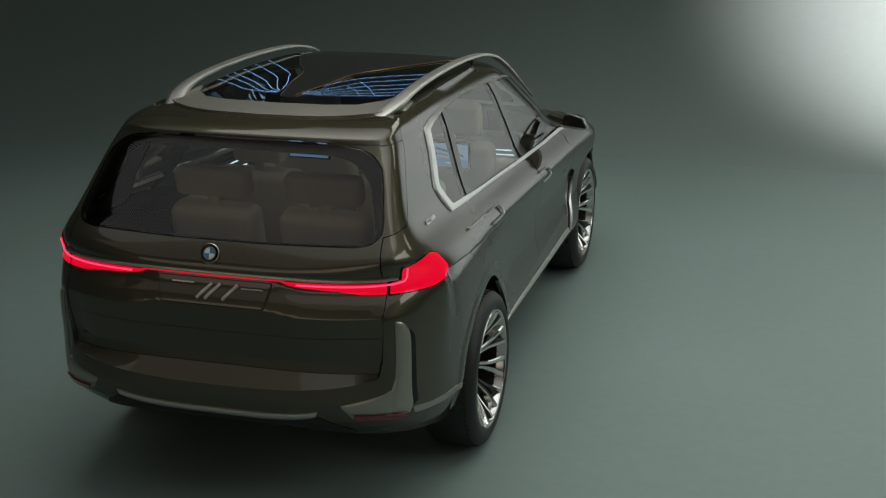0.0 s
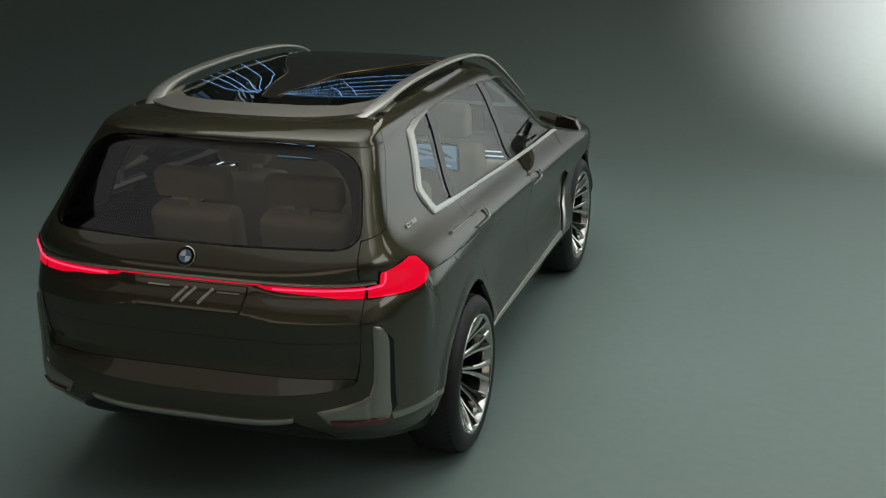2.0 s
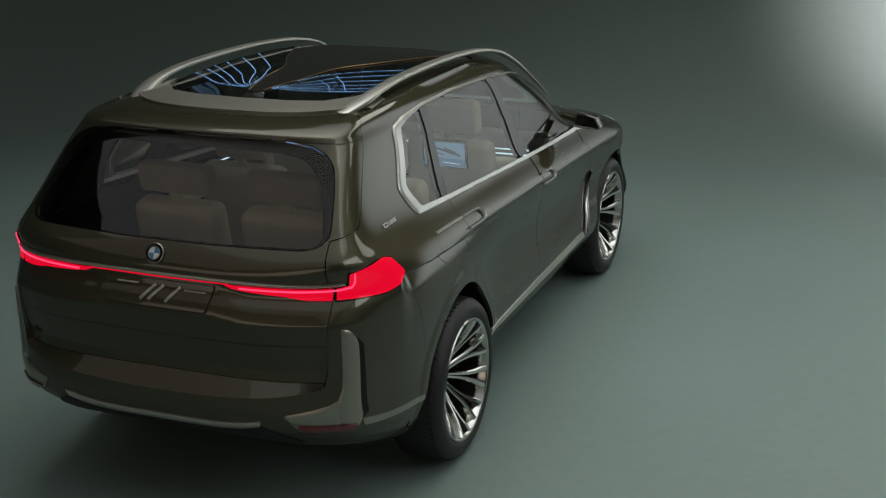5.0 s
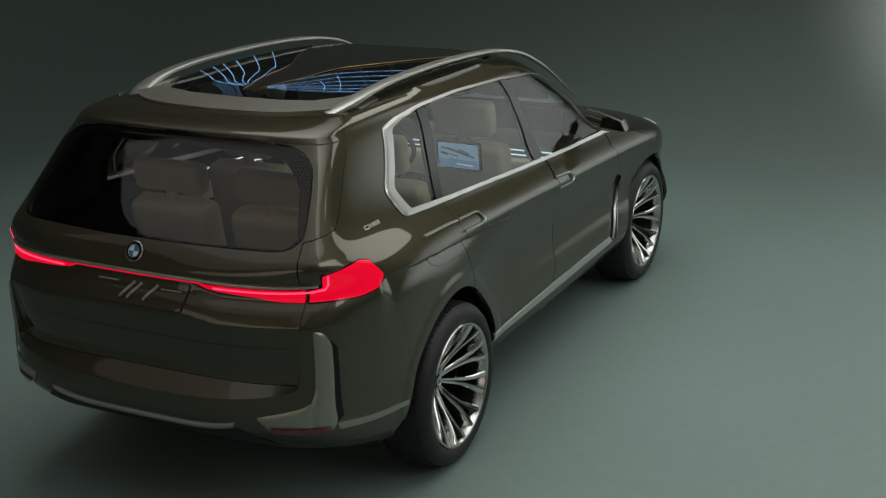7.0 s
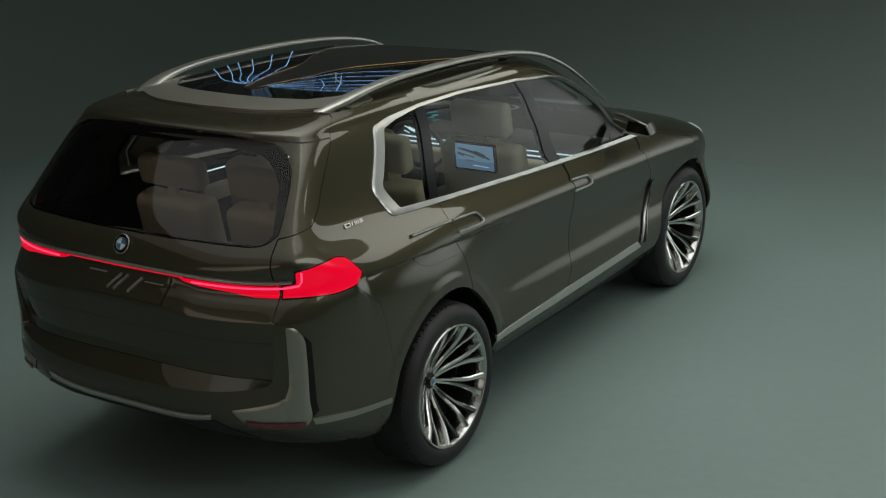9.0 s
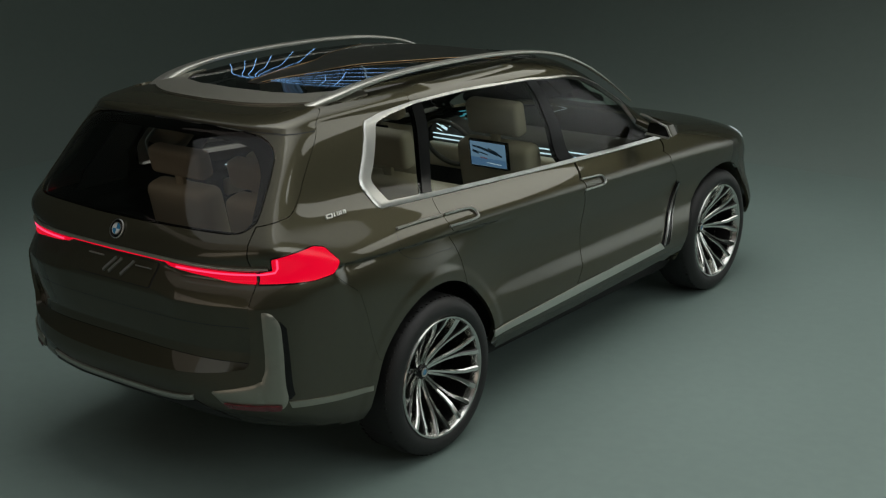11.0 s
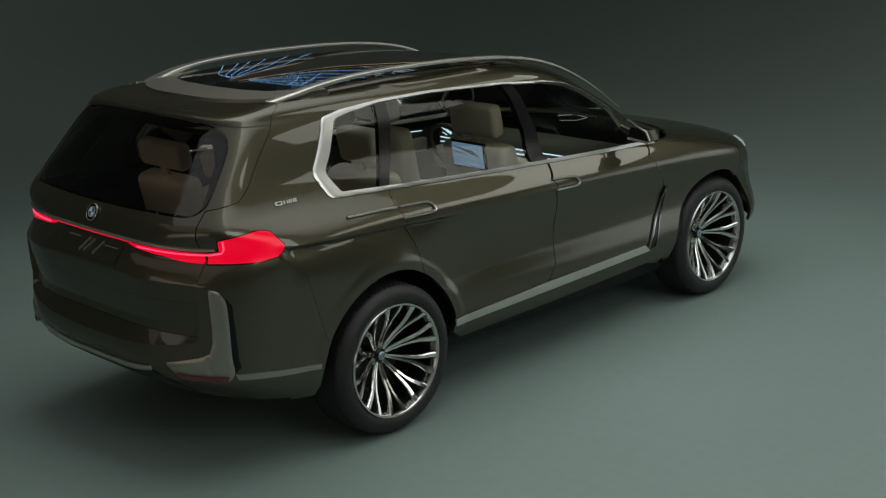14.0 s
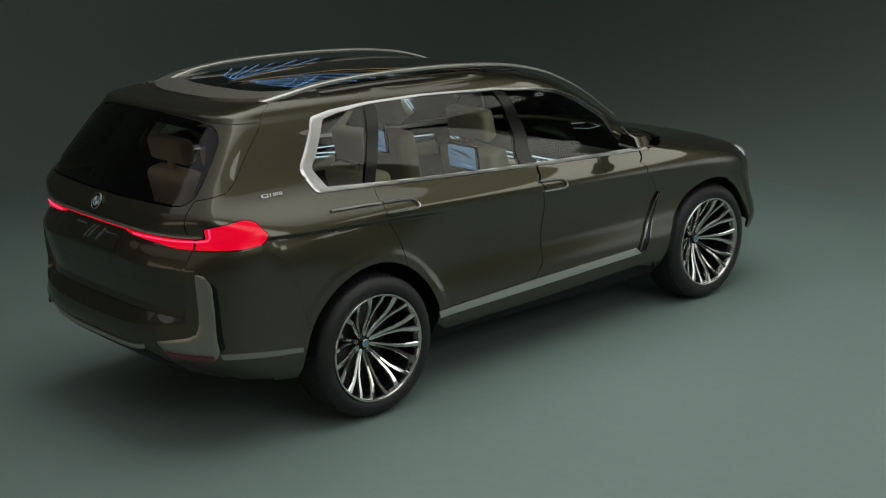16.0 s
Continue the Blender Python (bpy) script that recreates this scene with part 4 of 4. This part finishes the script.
# ---- mirrors, head lamps ----
for s in (1, -1):
    face = [(0.940, 1.250), (1.086, 1.237), (1.102, 1.248), (1.072, 1.306), (1.035, 1.318), (0.955, 1.318)]
    bm = bmesh.new()
    rows = []
    for y, k, dz in ((2.085, 1.0, 0), (2.10, 1.06, 0), (2.17, 0.95, 0.0), (2.23, 0.6, 0.0), (2.25, 0.3, 0.0)):
        cx, cz = 1.03, 1.278
        rows.append([bm.verts.new((s * (cx + (x - cx) * k), y, cz + (z - cz) * k + dz)) for x, z in face])
    for p, q in zip(rows, rows[1:]):
        for k in range(6):
            bm.faces.new((p[k], p[(k + 1) % 6], q[(k + 1) % 6], q[k]))
    bm.faces.new(rows[-1])
    mirror_body = part("wing_mirror", bm, PAINT, car, "angular wing mirror with a satin frame")
    bm = bmesh.new()
    bm.faces.new([bm.verts.new((s * x, 2.09, z)) for x, z in face])
    part("mirror_glass", bm, BLACK, mirror_body)
    loop = [(s * x, 2.084, z) for x, z in face]
    tube("mirror_frame", loop[1:5] + [(s * 0.95, 2.14, 1.324), (s * 0.868, 2.22, 1.322), (s * 0.790, 2.275, 1.320)], 0.0055, CHROME, mirror_body, sides=8, up=(0, 1, 0.2))
    tube("mirror_frame", [loop[1], loop[0], (s * 0.89, 2.16, 1.225)], 0.006, CHROME, mirror_body, sides=8, up=(0, 1, 0.2))
    tube("mirror_arm", [(s * 0.84, 2.16, 1.30), (s * 0.93, 2.15, 1.28), (s * 1.0, 2.14, 1.275)], 0.03, PAINT, mirror_body, flat=0.6)
    # sliver of the head lamp that wraps round the wing
o = [F(3.52, 1.00), F(3.60, 1.01), F(3.70, 0.975), F(3.66, 0.95), F(3.56, 0.955)]
sheet("head_lamp", ring(o, 0.02), body, plain("head_lamp_lens", (0.55, 0.60, 0.62), 0.1, coat=1.0, emit=0.25, emit_colour=(0.8, 0.95, 1.0)), car, off=0.006, thick=0.012, step=0.03, mirror=True, crown=0.01, label="clear head lamp lens wrapping round the wing")

# ---- cabin ----


def cushion(sx, sy, sz, m, bevel=0.05):
    bm = box(sx, sy, sz, min(bevel, sx * 0.45, sy * 0.45, sz * 0.45), m, 4)
    return bm


def seat(x, y, zc, top, width, head_w, head_h, screen=False, lean=12):
    """A car seat that faces ahead: its cushion's top at zc, its back up to top."""
    h = top - zc + 0.06
    mid = (zc + top) / 2 - 0.03
    back = part("seat", cushion(width, 0.15, h, pose(x, y, mid, lean)), BEIGE, car, "beige leather car seat with a broad head rest")
    part("seat_cushion", cushion(width, 0.52, 0.18, pose(x, y + 0.28, zc - 0.08, 4)), BEIGE, back)
    dy = -math.tan(radians(lean)) * (top + 0.03 + head_h / 2 - mid)
    zh = top + 0.035 + head_h / 2
    part("head_rest", cushion(head_w, 0.10, head_h, pose(x, y + dy + 0.02, zh, lean), 0.035), BEIGE, back)
    tube("post", [(x, y + dy * 0.7, top - 0.03), (x, y + dy, zh)], 0.03, BEIGE, back, flat=0.5, sides=12)
    if screen:
        ys = y - 0.13
        part("screen_case", box(0.27, 0.022, 0.165, 0.006, pose(x + math.copysign(0.0, x), ys, 1.228, 8)), BLACK, back)
        bm = box(0.245, 0.004, 0.142, 0.0, pose(x, ys - 0.0125, 1.228, 8))
        part("screen", bm, SCREEN, back, "lit blue screen on the seat back")
        for dx, dz, w, hh, turn, mat in ((0.0, -0.045, 0.243, 0.045, 0, SCREEN_DEEP), (-0.055, 0.036, 0.10, 0.010, 8, SCREEN_DARK), (-0.01, 0.026, 0.13, 0.013, 14, SCREEN_DARK), (0.035, 0.020, 0.07, 0.022, 18, SCREEN_DARK), (0.075, 0.006, 0.05, 0.010, 22, SCREEN_DARK), (-0.085, 0.010, 0.045, 0.014, 12, SCREEN_DARK), (-0.03, 0.004, 0.06, 0.006, 10, SCREEN_DARK), (-0.03, -0.022, 0.05, 0.005, 4, SCREEN_RED), (0.04, -0.05, 0.10, 0.004, 3, SCREEN_LIGHT)):
            part("picture", box(w, 0.002, hh, 0.0, pose(x + dx, ys - (0.0155 if hh < 0.04 else 0.0145) - dz * 0.14, 1.228 + dz, 8, turn, 0)), mat, back)
    return back


SCREEN = glow("screen_blue", (0.28, 0.50, 0.78), 0.42)
SCREEN_DEEP = glow("screen_deep_blue", (0.10, 0.22, 0.42), 0.6)
SCREEN_DARK = glow("screen_dark", (0.01, 0.03, 0.06), 0.3)
SCREEN_RED = glow("screen_red", (0.30, 0.06, 0.08), 0.4)
SCREEN_LIGHT = glow("screen_white", (0.7, 0.85, 1.0), 0.8)


def build_cabin():
    part("cabin_floor", box(1.66, 1.80, 0.06, 0.02, pose(0, 1.53, 0.52)), CABIN, car)
    part("rear_floor", box(1.12, 1.50, 0.06, 0.02, pose(0, -0.12, 0.52)), CABIN, car)
    part("boot_floor", box(1.30, 0.45, 0.05, 0.02, pose(0, -0.62, 0.95)), CABIN, car)
    for x in (-0.29, 0.29):
        seat(x, -0.40, 0.86, 1.300, 0.46, 0.395, 0.150)
        seat(x * 1.38, 0.42, 0.82, 1.28, 0.50, 0.30, 0.20)
        seat(x * 1.52, 1.32, 0.80, 1.30, 0.52, 0.37, 0.20, screen=True)
    part("console", box(0.24, 1.9, 0.35, 0.05, pose(0, 1.1, 0.72)), CABIN, car)
    part("dashboard", box(1.50, 0.34, 0.24, 0.08, pose(0, 2.25, 1.02)), CABIN, car)
    part("dash_panel", box(1.40, 0.08, 0.16, 0.03, pose(0, 2.06, 0.94)), BEIGE, car)
    for z in (1.045, 1.075):
        tube("dash_light", [(-0.66, 2.06, z), (0.0, 2.05, z), (0.66, 2.06, z)], 0.004, WHITE_LINE, car, sides=6)
    for s in (1, -1):
        part("door_card", box(0.05, 1.66, 0.50, 0.02, pose(s * 0.885, 1.44, 0.86)), CABIN, car)
        part("door_rest", box(0.05, 0.8, 0.10, 0.02, pose(s * 0.85, 0.75, 1.03)), BEIGE, car)
        part("door_rest", box(0.05, 0.7, 0.10, 0.02, pose(s * 0.85, 1.75, 1.00)), BEIGE, car)
        for y0, y1, z in ((0.35, 1.15, 1.165), (1.45, 2.05, 1.125), (0.80, 1.15, 1.12), (0.82, 1.12, 1.095)):
            tube("door_light", [(s * 0.835, y0, z), (s * 0.835, (y0 + y1) / 2, z - 0.01), (s * 0.835, y1, z - 0.025)], 0.0035, WHITE_LINE, car, sides=6)
    # instrument lights on the dashboard
    for x, z, w, h in ((-0.58, 1.155, 0.07, 0.006), (-0.52, 1.135, 0.05, 0.018), (-0.56, 1.118, 0.045, 0.005), (-0.47, 1.165, 0.006, 0.04), (-0.50, 1.18, 0.05, 0.005)):
        part("instrument_light", box(w, 0.004, h, 0.0, pose(x, 2.0, z, 0, 20, 0)), WHITE_LINE, car)
    for x, z, w, h in ((-0.36, 1.262, 0.07, 0.006), (-0.34, 1.245, 0.05, 0.010), (-0.37, 1.228, 0.04, 0.006), (-0.33, 1.215, 0.05, 0.004)):
        part("instrument_light", box(w, 0.004, h, 0.0, pose(x, 2.0, z, 0, -12, 0)), CYAN_LINE, car)
    # steering wheel
    bm = bmesh.new()
    rows = []
    for i in range(28):
        a = 2 * math.pi * i / 28
        rows.append([bm.verts.new((0.19 * math.cos(a) + 0.016 * math.cos(t) * math.cos(a), 0.016 * math.sin(t), (0.17 + 0.016 * math.cos(t)) * math.sin(a))) for t in np.linspace(0, 2 * math.pi, 8, endpoint=False)])
    for i in range(28):
        for k in range(8):
            bm.faces.new((rows[i][k], rows[i][(k + 1) % 8], rows[(i + 1) % 28][(k + 1) % 8], rows[(i + 1) % 28][k]))
    bmesh.ops.transform(bm, matrix=pose(-0.42, 1.92, 1.06, 25), verts=bm.verts)
    part("steering_wheel", bm, CABIN, car)


build_cabin()
